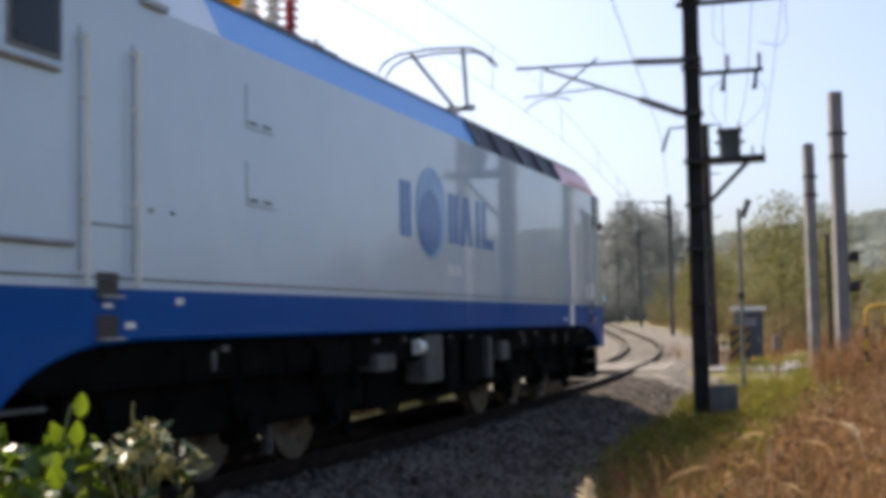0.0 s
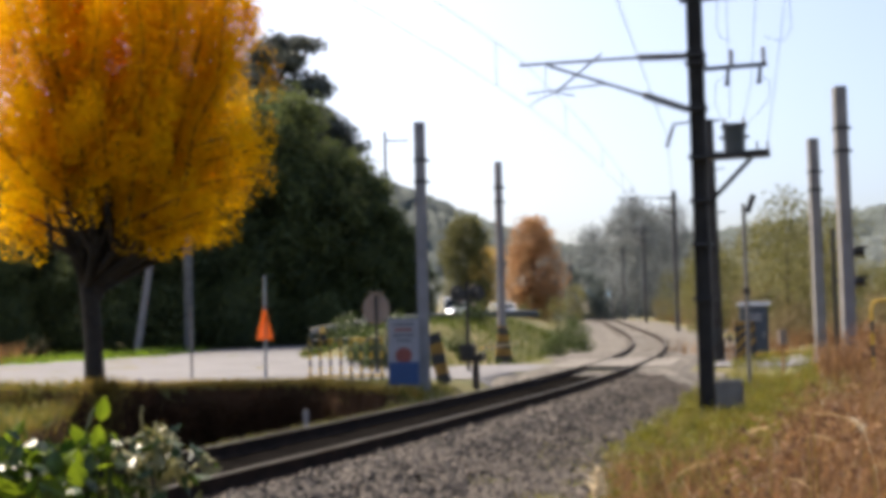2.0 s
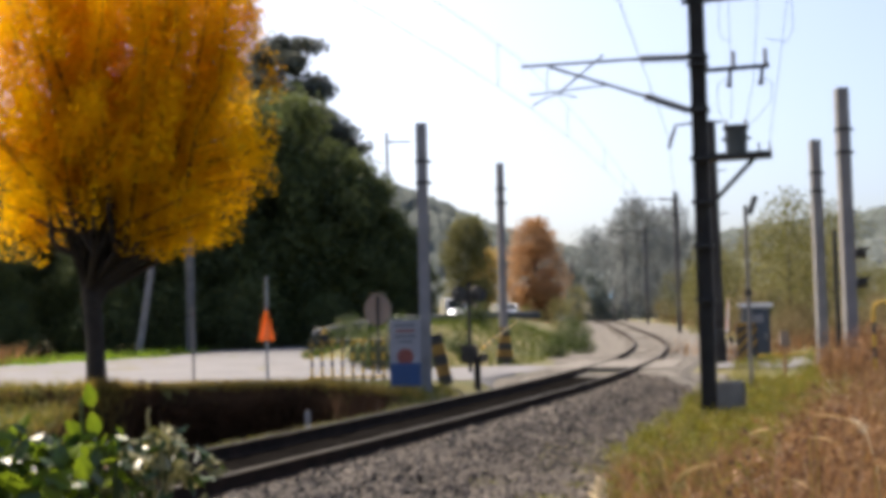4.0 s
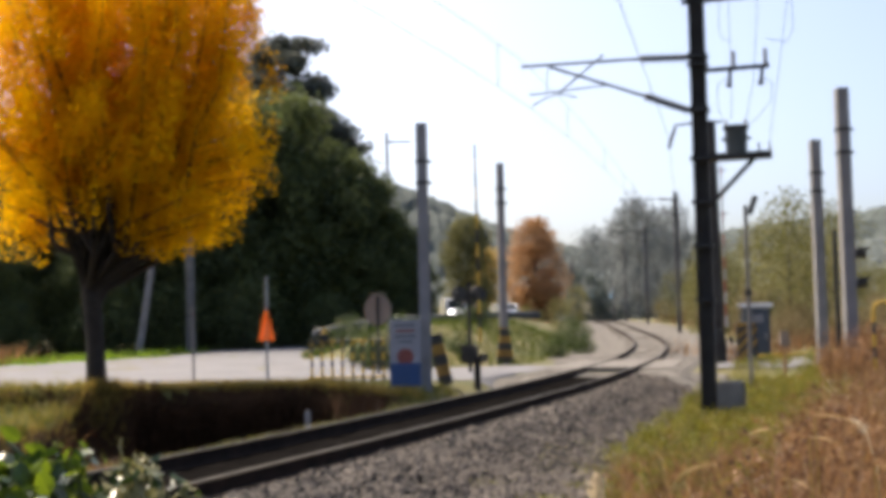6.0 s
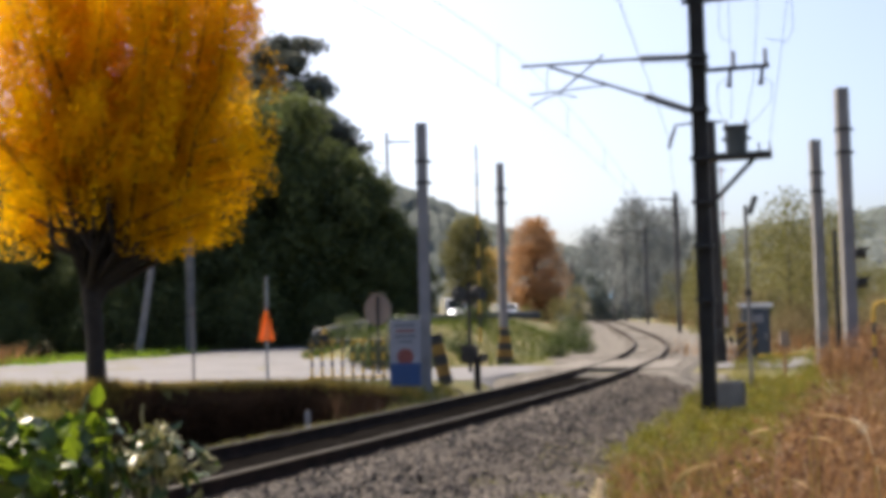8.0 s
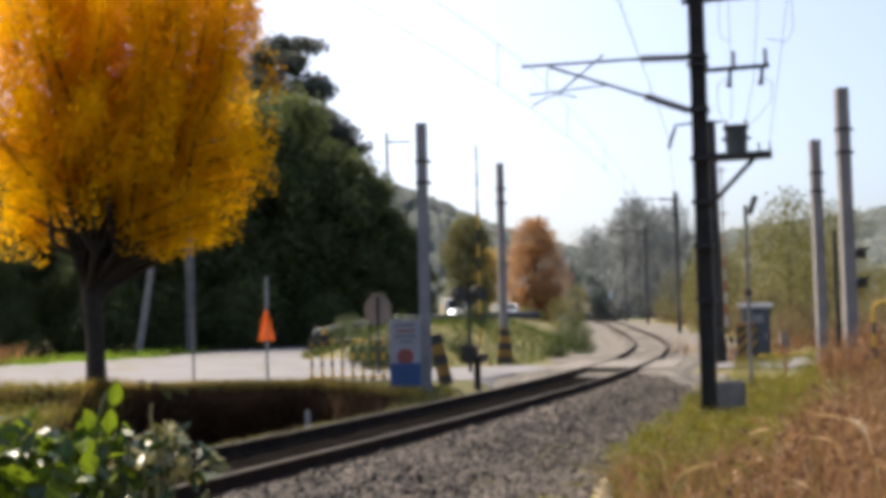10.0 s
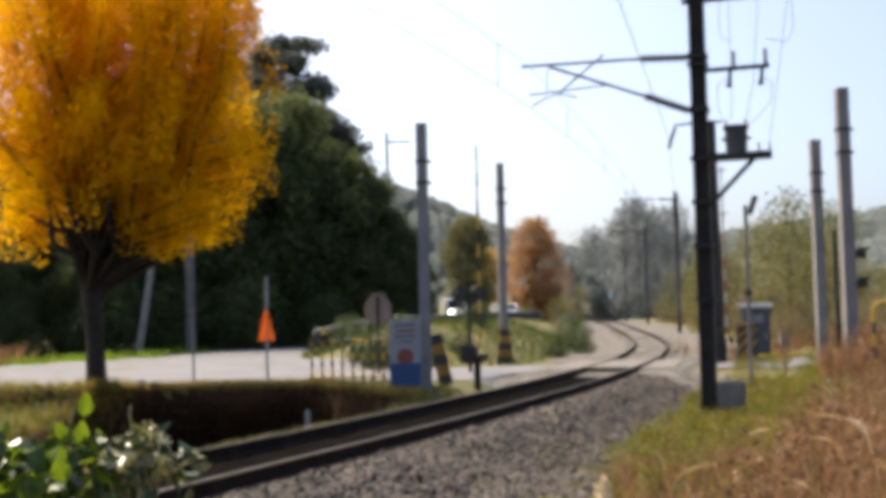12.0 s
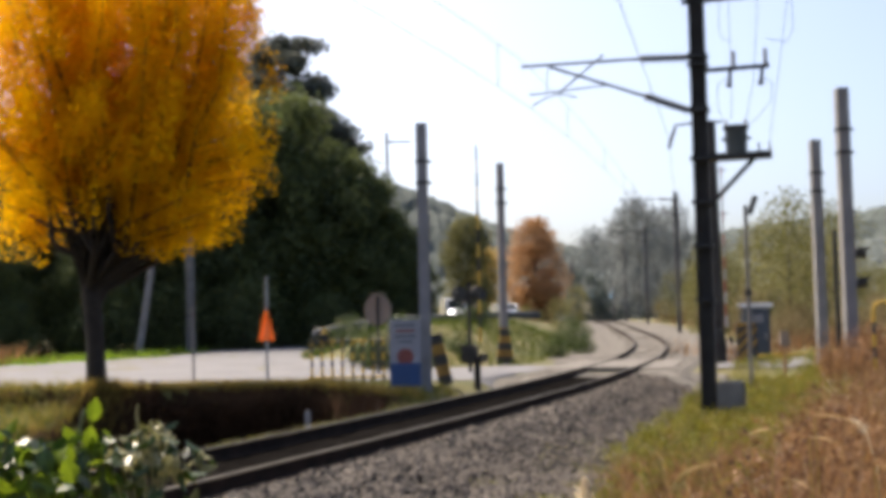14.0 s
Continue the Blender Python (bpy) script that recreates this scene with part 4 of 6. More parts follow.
straw = np.concatenate([scatter(g_rng, 160, -4, 7, 5.6, 7.4), scatter(g_rng, 500, 4, 22, 5.8, 10.5)])
blades("straw_stalks", g_rng, straw, 0.7, 0.010, "plume", "pale straw stalks among the weeds", "weeds", lean=0.55)
blades("yellowing_grass", g_rng, np.concatenate([verge(g_rng, 8000, -2, 24, 0.6, 6.4), verge(g_rng, 9000, -2, 7.5, 0.3, 5.9)]), 0.24, 0.014, "grass_dry", "yellowing tufts in the verge grass", "grass", lean=0.6)
blades("cess_grass", g_rng, scatter(g_rng, 3500, -2, 20, -4.2, -3.0), 0.22, 0.03, "grass_green", "green grass along the far ballast edge", "grass", lean=0.6)
sp_ = np.stack([g_rng.uniform(-17, -10.1, 9000), g_rng.uniform(25, 34.4, 9000)], 1)
blades("slope_gold_grass", g_rng, sp_[::2] + 0.2, 0.35, 0.03, "grass_gold", "straw-gold grass on the ditch slope", "grass", lean=0.7)
bt = np.stack([g_rng.normal(-9.3, 0.3, 500), g_rng.normal(31.6, 0.3, 500)], 1)
blades("rusty_tuft", g_rng, bt, 0.7, 0.03, "grass_dry", "rusty-brown tuft low on the ditch slope", "weeds", lean=0.9)
blades("slope_grass", g_rng, sp_, 0.4, 0.035, "grass_green", "long yellow-green grass on the ditch slope", "grass", lean=0.7)

# ---- overhead line ----


def cantilever(parent, out, arm_z, reach):
    """Hinged bracket arm of a mast, towards the track."""
    bm = bmesh.new()
    rod(bm, (-0.16 - 0.9, 0, arm_z + 0.05), (-reach - 0.25, 0, arm_z + 0.10), 0.028)
    arm = part("bracket_arm", bm, "dark_metal", parent)
    bm = bmesh.new()
    rod(bm, (-1.0, 0, arm_z - 0.72), (-reach + 0.35, 0, arm_z + 0.04), 0.028)
    part("bracket_tube", bm, "dark_metal", arm)
    bm = bmesh.new()
    rod(bm, (-reach + 1.45, 0, arm_z + 0.20), (-reach + 0.52, 0, arm_z - 0.50), 0.02)
    rod(bm, (-reach + 1.5, 0, arm_z - 0.42), (-reach - 0.1, 0, arm_z - 0.50), 0.016)
    rod(bm, (-reach + 0.3, 0, arm_z + 0.1), (-reach + 0.26, 0, arm_z - 0.46), 0.008)
    path(bm, [(-reach + 0.88, 0, arm_z - 0.62), (-reach + 0.52, 0, arm_z - 0.52), (-reach + 0.2, 0.0, arm_z - 0.60), (-reach - 0.05, 0, arm_z - 0.74)], 0.014)
    part("registration_arm", bm, "dark_metal", arm)
    for z, drop in ((arm_z, 0.0), (arm_z - 0.80, -0.02)):
        bm = bmesh.new()
        end = (-1.12, 0, arm_z + 0.05) if drop == 0 else (-1.05, 0, arm_z - 0.70)
        insulator(bm, (-0.2, 0, z + (0.0 if drop == 0 else -0.25)), end, 0.10, 13)
        part("insulator", bm, "ceramic", arm)


def mast(s, q, height, width, label, arm_z=6.47, reach=3.3, detail=False):
    z0 = float(ground_z(*on_track(s, q)[:2])) - float(climb(s))
    root = thing("catenary_mast", track_pose(s, q, 0), label, "catenary mast", "catenary masts")
    bm = bmesh.new()
    w = width
    for sx in (-1, 1):
        box(bm, (sx * w * 0.46, 0, (height + z0) / 2), (0.02 + w * 0.05, w * 0.95, height - z0), bevel=0.004)
    box(bm, (0, 0, (height + z0) / 2), (w * 0.9, 0.025, height - z0))
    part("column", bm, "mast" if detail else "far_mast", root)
    bm = bmesh.new()
    box(bm, (0, 0, z0 - 0.09), (w * 1.9, w * 1.9, 0.3), bevel=0.02)
    part("footing", bm, "concrete", root)
    cantilever(root, -1, arm_z, reach)
    for z in (arm_z, arm_z - 1.06):
        part("clamp", one(box, (0, 0, z), (w * 1.3, w * 1.2, 0.10)), "dark_metal", root)
    if detail:
        for z in (7.72, 6.30, 4.46, 3.6, 2.75, 1.7):
            part("clamp", one(box, (0, 0, z), (w * 1.35, w * 1.2, 0.07)), "dark_metal", root)
    return root


main_s, main_q = 14.5, 3.575
main = mast(main_s, main_q, 9.6, 0.285, "dark riveted steel catenary mast with bracket arm and fittings", detail=True)
# cross arms, cut-outs and transformer platform on the main mast
bm = one(box, (0.75, 0, 7.58), (2.05, 0.1, 0.09))
part("top_crossarm", bm, "dark_metal", main)
crossarm = part("crossarm", one(box, (0.62, 0, 6.18), (1.45, 0.09, 0.07)), "dark_metal", main)
for x in (0.62, 1.22):
    bm = bmesh.new()
    insulator(bm, (x + 0.06, 0, 6.22), (x + 0.06, 0, 6.52), 0.055, 5)
    part("insulator", bm, "ceramic", crossarm)
    bm = bmesh.new()
    rod(bm, (x, 0, 6.18), (x - 0.04, 0, 5.84), 0.035)
    rod(bm, (x - 0.04, 0, 5.88), (x - 0.04, 0, 5.82), 0.055)
    part("cutout_fuse", bm, "dark_metal", crossarm)
bm = one(box, (0.58, 0, 4.44), (1.5, 0.5, 0.07))
box(bm, (0.58, 0.22, 4.52), (1.5, 0.05, 0.1))
platform = part("platform", bm, "dark_metal", main)
part("platform_brace", one(rod, (1.0, 0, 4.40), (0.1, 0, 3.49), 0.045), "dark_metal", platform)
bm = bmesh.new()
rod(bm, (0.68, 0, 4.48), (0.68, 0, 4.98), 0.20, 0.21, n=20)
rod(bm, (0.68, 0, 4.98), (0.68, 0, 5.04), 0.235, 0.235, n=20)
tank_lid = part("tank_lid", one(rod, (0.68, 0, 4.985), (0.68, 0, 5.05), 0.245, n=20), "dark_metal", main)
box(bm, (0.68, 0.0, 4.80), (0.56, 0.08, 0.05))
part("transformer", bm, "tank", main, "grey pole transformer tank")
for x in (0.5, 0.86):
    part("bushing", one(insulator, (x, 0, 5.02), (x, 0, 5.18), 0.04, 3), "ceramic", main)
for x in (1.10, 1.30):
    part("bushing", one(insulator, (x, 0, 4.48), (x, 0, 4.70), 0.03, 3), "ceramic", main)
bm = bmesh.new()
path(bm, [(-0.15, 0, 5.16), (-0.5, 0, 5.14)], 0.02)
part("side_bracket", bm, "dark_metal", main)
part("insulator", one(insulator, (-0.48, 0, 5.10), (-0.62, 0, 4.69), 0.05, 5), "ceramic", main)
# hanging jumper wires of the mast
for pts in ([(0.45, 7.54), (0.42, 6.94), (0.5, 6.76), (0.66, 6.72)], [(0.62, 7.54), (0.63, 5.74), (0.6, 5.18)], [(1.18, 7.54), (1.05, 5.94), (0.88, 5.18)],
            [(1.74, 7.54), (1.5, 5.94), (1.3, 4.70)], [(1.80, 7.54), (1.82, 6.84), (1.68, 6.60), (1.45, 6.66), (1.30, 6.72)],
            [(0.58, 6.02), (0.36, 5.89), (0.34, 5.44), (0.45, 5.19)], [(1.18, 6.02), (1.38, 5.84), (1.36, 5.49), (1.1, 5.19), (0.86, 5.04)]):
    bm = bmesh.new()
    path(bm, [(x, 0, z) for x, z in pts], 0.006, n=5)
    part("jumper_wire", bm, "dark_metal", main)
tagged(part("footing_block", one(box, (0, 0, 0), (0.50, 0.5, 0.52), bevel=0.03), "old_concrete"), "weathered concrete block beside the mast foot", "concrete block").matrix_world = track_pose(14.2, 4.02, -0.11)

# far masts, in the steel colour lightened for haze
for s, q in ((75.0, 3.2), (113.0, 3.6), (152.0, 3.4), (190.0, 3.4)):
    mast(s, q, 9.5, 0.30, "steel catenary mast along the curve, paled for distance haze", arm_z=9.0)
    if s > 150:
        mast(s + 9.0, -3.4, 9.2, 0.26, "steel catenary mast along the curve, paled for distance haze", arm_z=8.6)


def wires():
    for name, heights, label in (("contact_wire", (5.90,), "thin copper contact wire over the track"), ("messenger_wire", (6.80,), "sagging messenger wire over the track")):
        bm = bmesh.new()
        pts = []
        for s in np.arange(-45, 130, 4.0):
            sag = 0.0 if name == "contact_wire" else -0.35 * math.sin(math.pi * ((s - main_s) % 50) / 50)
            rise = 2.2 * float(step(30, 72, s))
            pts.append(on_track(s, -0.05 - 0.012 * abs(main_s - s), heights[0] + sag + rise))
        path(bm, pts, 0.0055, n=5)
        root = tagged(part(name, bm, "dark_metal"), label, "wire")
        if name == "messenger_wire":
            for s in np.arange(-22, 60, 7.0):
                sag = -0.35 * math.sin(math.pi * ((s - main_s) % 50) / 50)
                rise = 2.2 * float(step(30, 72, s))
                part("dropper", one(rod, on_track(s, -0.05 - 0.012 * abs(main_s - s), 5.90 + rise), on_track(s, -0.05 - 0.012 * abs(main_s - s), 6.80 + sag + rise), 0.006, n=4), "dark_metal", root)
    bm = bmesh.new()
    a, b = on_track(main_s, main_q - 0.62, 4.95), on_track(71.5, 2.9, 8.4)
    c = Vector((-5.2, -16.0, 5.75))
    path(bm, [b, a.lerp(b, 0.5) - Vector((0, 0, 0.2)), a, Vector((2.1, 14.0, 5.13)), c], 0.006, n=5)
    tagged(part("feeder_wire", bm, "dark_metal"), "slack feeder wire running past the mast", "wire")


wires()

# second pole behind the main mast
p = thing("utility_pole", Matrix.Translation((9.45, 42.0, 0)), "dark timber utility pole behind the mast", "utility pole")
part("pole", one(rod, (0, 0, -0.5), (-0.05, 0, 8.15), 0.20, 0.16, n=12), "mast", p)
part("cap", one(box, (0.1, 0, 8.12), (0.5, 0.1, 0.06)), "dark_metal", p)
for z in (6.4, 4.9, 3.2):
    part("step_peg", one(rod, (0.1, 0, z), (0.42, 0, z + 0.03), 0.02), "dark_metal", p)


def concrete_pole(x, y, top, label, r=0.16):
    z0 = float(ground_z(x, y))
    root = thing("concrete_pole", Matrix.Translation((x, y, z0)), label, "pole", "concrete poles")
    square = "weeds" in label or "track" in label
    if square:
        part("shaft", one(box, (0, 0, (top - z0 - 0.3) / 2), (r * 1.72, r * 1.72, top - z0 + 0.3), bevel=0.015), "concrete", root)
    else:
        part("shaft", one(rod, (0, 0, -0.3), (0, 0, top - z0), r, r * 0.82, n=14), "concrete", root, smooth=False)
    for dz in (0.98, 1.50):
        bm = bmesh.new()
        if square:
            box(bm, (0, 0, top - z0 - dz + 0.035), (r * 1.95, r * 1.95, 0.07), bevel=0.008)
        else:
            rod(bm, (0, 0, top - z0 - dz), (0, 0, top - z0 - dz + 0.07), r * 1.12, n=14)
        box(bm, (r * 1.2, 0, top - z0 - dz + 0.035), (0.1, 0.05, 0.05))
        part("band", bm, "dark_metal", root)
    if square:
        return root
    bm = bmesh.new()
    rod(bm, (0, 0, 0.35), (0, 0, 1.35), r * 1.06, r * 1.04, n=14)
    part("wrap", bm, "dirty_yellow", root, "yellow and black warning wrap")
    for k in range(3):
        part("stripe", one(rod, (0, 0, 0.42 + 0.34 * k), (0, 0, 0.58 + 0.34 * k), r * 1.08, n=14), "black", root)
    return root


concrete_pole(-0.47, 29.6, 6.25, "pale concrete pole with steel bands beside the track")
concrete_pole(2.15, 44.5, 7.15, "pale concrete pole with steel bands behind the crossing", 0.17)
concrete_pole(9.05, 27.2, 6.45, "pale concrete pole with steel bands among dry weeds", 0.155)
concrete_pole(10.6, 34.3, 6.30, "pale concrete pole with steel bands among dry weeds", 0.16)

# ---- the level crossing ----


def striped(root, p0, p1, r, n, name="stripe", a="yellow", b="black"):
    p0, p1 = Vector(p0), Vector(p1)
    for k in range(n):
        part(name, one(rod, p0.lerp(p1, k / n), p0.lerp(p1, (k + 1) / n), r, n=8), a if k % 2 == 0 else b, root)


def gate(at, label):
    """A crossing gate: machine on its post, and the arm that turns on it."""
    z0 = float(ground_z(at[0], at[1])) + 0.02
    root = thing("crossing_gate", pose(at[0], at[1], z0, 0, 0, -14), label, "crossing gate", "crossing gates")
    part("post", one(box, (0, 0, 0.42), (0.16, 0.16, 0.9), bevel=0.01), "dark_metal", root)
    bm = one(box, (-0.20, 0, 0.94), (0.42, 0.42, 0.48), bevel=0.04)
    part("machine", bm, "black", root, "black drive housing")
    part("counterweight", one(box, (0.24, -0.30, 0.84), (0.12, 0.55, 0.22), bevel=0.02), "black", root)
    arm = new("gate_arm")
    arm.parent = root
    L = 5.3
    for k in range(14):
        part("arm_segment", one(rod, (0, 0.2 + L * k / 14, 0), (0, 0.2 + L * (k + 1) / 14, 0), 0.045 - 0.0018 * k, n=8), "yellow" if (k % 2 == 0 and at[0] < 5) else "black" if at[0] < 5 else ("sign_red" if k % 2 else "sign_white"), arm)
    return root, arm


gate_left, arm_left = gate((0.85, 32.6), "black crossing gate machine with a striped arm")
gate_right, arm_right = gate((9.05, 39.6), "black crossing gate machine with a red and white arm")


def crossing_signal(x, y, face, label, height=3.1):
    z0 = float(ground_z(x, y))
    root = thing("crossing_signal", pose(x, y, z0, 0, 0, face), label, "crossing signal", "crossing signals")
    part("post", one(rod, (0, 0, -0.2), (0, 0, height - 0.6), 0.055, n=10), "dark_metal", root)
    for a in (-1, 1):
        m = Matrix.Translation((0, 0.075, height - 1.02)) @ Matrix.Rotation(a * radians(48), 4, "Y")
        for k in range(6):
            part("cross_board", one(box, (-0.35 + 0.14 * k, 0.012 * a, 0), (0.14, 0.02, 0.11), m), "brown_disc" if k % 2 else "black", root)
        bm = bmesh.new()
        rod(bm, (a * 0.32, -0.06, height - 0.95), (a * 0.32, 0.0, height - 0.95), 0.24, n=20)
        part("lamp_board", bm, "black", root)
        bm = bmesh.new()
        rod(bm, (a * 0.32, -0.22, height - 0.95), (a * 0.32, -0.06, height - 0.95), 0.12, n=16)
        part("lamp_hood", bm, "black", root)
    part("lamp_bar", one(box, (0, 0, height - 0.95), (0.9, 0.06, 0.08)), "dark_metal", root)
    return root


crossing_signal(0.74, 36.6, 18, "black crossing signal lamps before a weathered crossed board", 3.3)
z0 = float(ground_z(8.9, 28.6))
root = thing("crossing_signal", Matrix.Translation((9.22, 28.6, z0)), "slim dark signal post with two hooded lamps", "crossing signal", "crossing signals")
part("post", one(rod, (0, 0, -0.2), (0, 0, 3.6), 0.05, n=10), "dark_metal", root)
for z in (3.05, 2.35):
    bm = bmesh.new()
    rod(bm, (0.0, 0, z), (0.5, 0, z), 0.03, n=8)
    rod(bm, (0.42, 0, z), (0.7, 0, z), 0.12, 0.13, n=14)
    box(bm, (0.64, 0, z + 0.10), (0.3, 0.26, 0.05))
    part("lamp_hood", bm, "black", root)


def fence():
    root = thing("guard_fence", Matrix.Translation((-3.8, 34.75, -0.24)), "yellow and black striped steel guard fence", "fence")
    for k in range(8):
        x = 2.05 * k / 7
        y = -0.2 * k / 7
        for j in range(6):
            part("post_band", one(rod, (x, y, 0.2 * j), (x, y, 0.2 * (j + 1)), 0.035, n=8), "yellow" if j % 2 else "black", root)
    for z in (1.14, 0.12):
        part("rail", one(rod, (-0.1, 0, z), (2.15, -0.2, z), 0.035, n=8), "yellow" if z < 1 else "black", root)
    part("rail_band", one(rod, (0.3, -0.03, 1.14), (0.7, -0.07, 1.14), 0.038, n=8), "yellow", root)
    part("rail_band", one(rod, (1.2, -0.115, 1.14), (1.6, -0.155, 1.14), 0.038, n=8), "yellow", root)
    lamp = part("warning_lamp", one(rod, (0.38, 0, 1.16), (0.38, 0, 1.34), 0.10, 0.08, n=12), "dark_metal", root)
    part("lamp_dome", one(rod, (0.38, 0, 1.34), (0.38, 0, 1.52), 0.11, 0.05, n=12), "yellow", lamp)


fence()
b = thing("striped_barrier", Matrix.Translation((0.02, 31.6, float(ground_z(0.02, 31.6)))), "yellow and black striped barrier block by the crossing", "barrier", "barriers")
m = Matrix.Rotation(radians(-12), 4, "Y")
for k in range(5):
    part("stripe", one(box, (0, 0, 0.14 + 0.27 * k), (0.36, 0.22, 0.27), m), "dirty_yellow" if k % 2 else "black", b)
b2 = thing("striped_barrier", Matrix.Translation((2.15, 44.0, float(ground_z(2.15, 44.0)))), "yellow striped barrier block at a pole foot", "barrier", "barriers")
for k in range(5):
    part("stripe", one(box, (0, 0, 0.2 + 0.25 * k), (0.62 - 0.07 * k, 0.25, 0.25)), "dirty_yellow" if k % 2 else "black", b2)
b3 = thing("striped_barrier", Matrix.Translation((9.15, 37.0, float(ground_z(9.15, 37.0)))), "black panel with yellow diagonal stripes", "barrier", "barriers")
part("panel", one(box, (0, 0, 0.72), (0.62, 0.08, 1.2), bevel=0.01), "black", b3)
for k in range(4):
    bm = bmesh.new()
    z = 0.08 + 0.36 * k
    lo, hi = max(z, 0.14), min(z + 0.62, 1.30)
    quad = [(-0.29 + max(0.0, (0.14 - z)) * 0.93, lo), (0.29, hi if k < 3 else 1.30), (0.29, min(hi + 0.15, 1.31)), (-0.29, lo + 0.16)]
    vs = [bm.verts.new((x, -0.047, zz)) for x, zz in quad]
    bm.faces.new(vs)
    ext = bmesh.ops.extrude_face_region(bm, geom=bm.faces[:])
    bmesh.ops.translate(bm, vec=(0, 0.008, 0), verts=[v for v in ext["geom"] if isinstance(v, bmesh.types.BMVert)])
    part("stripe", bm, "dirty_yellow", b3)
part("leg", one(box, (0, 0, 0.05), (0.08, 0.06, 0.5)), "dark_metal", b3)

# notice board by the track
nb = thing("notice_board", pose(-0.96, 29.35, float(ground_z(-0.96, 29.35)) - 0.1, 0, 0, 4), "white and blue notice board with a red emblem on posts", "sign")
part("panel", one(box, (0, 0, 1.02), (0.76, 0.04, 1.6), bevel=0.01), "sign_white", nb)
part("lower_field", one(box, (0, -0.026, 0.50), (0.72, 0.012, 0.56)), "sign_blue", nb)
part("emblem", one(rod, (0, -0.030, 0.93), (0, -0.020, 0.93), 0.2, n=24), "sign_red", nb)
for k, (w, z) in enumerate(((0.5, 1.68), (0.42, 1.55), (0.5, 1.42), (0.34, 1.29))):
    part("text_bar", one(box, (0, -0.026, z), (w, 0.012, 0.06)), "sign_red" if k == 1 else "seam", nb)
for x in (-0.3, 0.3):
    part("post", one(rod, (x, 0.045, -0.3), (x, 0.045, 1.8), 0.03), "steel", nb)

# orange warning triangle on a post, grey road posts, round plate
sp = thing("warning_sign", Matrix.Translation((-5.25, 36.0, -0.25)), "orange triangular warning sign on a thin grey post", "sign")
part("post", one(rod, (0, 0, -0.2), (0, 0, 3.1), 0.045, 0.04, n=10), "steel", sp)
bm = bmesh.new()
tri = [bm.verts.new((x, -0.055, z)) for x, z in ((-0.24, 1.2), (0.24, 1.2), (0.05, 2.08), (-0.05, 2.08))]
f = bm.faces.new(tri)
ext = bmesh.ops.extrude_face_region(bm, geom=[f])
bmesh.ops.translate(bm, vec=(0, -0.015, 0), verts=[v for v in ext["geom"] if isinstance(v, bmesh.types.BMVert)])
part("plate", bm, "orange", sp)
bm = bmesh.new()
tri = [bm.verts.new((x, -0.074, z)) for x, z in ((-0.13, 1.28), (0.13, 1.28), (0, 1.78))]
bm.faces.new(tri)
part("symbol", bm, "sign_pale", sp)
rp = thing("road_post", Matrix.Translation((-7.55, 36.6, -0.25)), "thin dull grey steel post at the road's edge", "post", "road posts")
part("shaft", one(rod, (0, 0, -0.2), (0, 0, 2.3), 0.035, 0.03, n=10), "post_grey", rp)
part("cap", one(rod, (0, 0, 2.3), (0, 0, 2.34), 0.042, n=10), "dark_metal", rp)
rz = float(ground_z(-15.1, 72.5))
rp = thing("roadside_pole", Matrix.Translation((-15.1, 72.5, rz)), "tall grey concrete pole across the road", "pole")
part("shaft", one(rod, (0, 0, -0.4), (0, 0, 10.5), 0.29, 0.22, n=14), "old_concrete", rp)
part("band", one(rod, (0, 0, 2.2), (0, 0, 2.28), 0.30, n=14), "dark_metal", rp)
lp = thing("leaning_pole", pose(-17.4, 70, 1.0, 0, 9, 0), "pale leaning pole at the wood's edge", "pole")
part("shaft", one(rod, (0, 0, -1.0), (0, 0, 6.4), 0.20, 0.16, n=10), "concrete", lp)
part("band", one(rod, (0, 0, 4.0), (0, 0, 4.1), 0.20, n=10), "dark_metal", lp)
rd = thing("traffic_mirror", Matrix.Translation((-2.1, 38.5, -0.24)), "round brown back of a traffic mirror on a post", "traffic mirror")
bm = bmesh.new()
rod(bm, (0, 0, 2.05), (0, 0.07, 2.05), 0.43, 0.39, n=28)
bmesh.ops.scale(bm, vec=(1, 1, 1.16), space=Matrix.Translation((0, 0, -2.05)), verts=bm.verts[:])
part("disc", bm, "brown_disc", rd)
part("hood", one(box, (0, 0.05, 2.56), (0.5, 0.2, 0.03)), "brown_disc", rd)
part("post", one(rod, (0, -0.04, -0.2), (0, -0.04, 2.45), 0.045, n=10), "dark_metal", rd)

# posts, cabinets and rails beyond the main mast
cp = thing("camera_post", Matrix.Translation((7.72, 30.9, float(ground_z(7.72, 30.9)))), "thin grey post with a tilted camera on top", "post")
part("shaft", one(rod, (0, 0, -0.2), (0, 0, 4.75), 0.055, 0.05, n=12), "post_grey", cp)
part("collar", one(rod, (0, 0, 2.45), (0, 0, 2.6), 0.09, n=12), "dark_metal", cp)
part("camera_head", one(box, (0.18, 0, 4.75), (0.13, 0.16, 0.48), Matrix.Translation((0.18, 0, 4.75)) @ Matrix.Rotation(radians(20), 4, "Y") @ Matrix.Translation((-0.18, 0, -4.75)), bevel=0.015), "dark_metal", cp)
cb = thing("relay_cabinet", pose(10.55, 41.4, float(ground_z(10.55, 41.4)), 0, 0, -6), "slate-blue relay cabinet with a white cap", "cabinet")
part("body", one(box, (0, 0, 0.95), (0.86, 0.7, 2.0), bevel=0.02), "cabinet", cb)
part("door", one(box, (0, -0.36, 0.92), (0.72, 0.03, 1.6), bevel=0.008), "cabinet", cb)
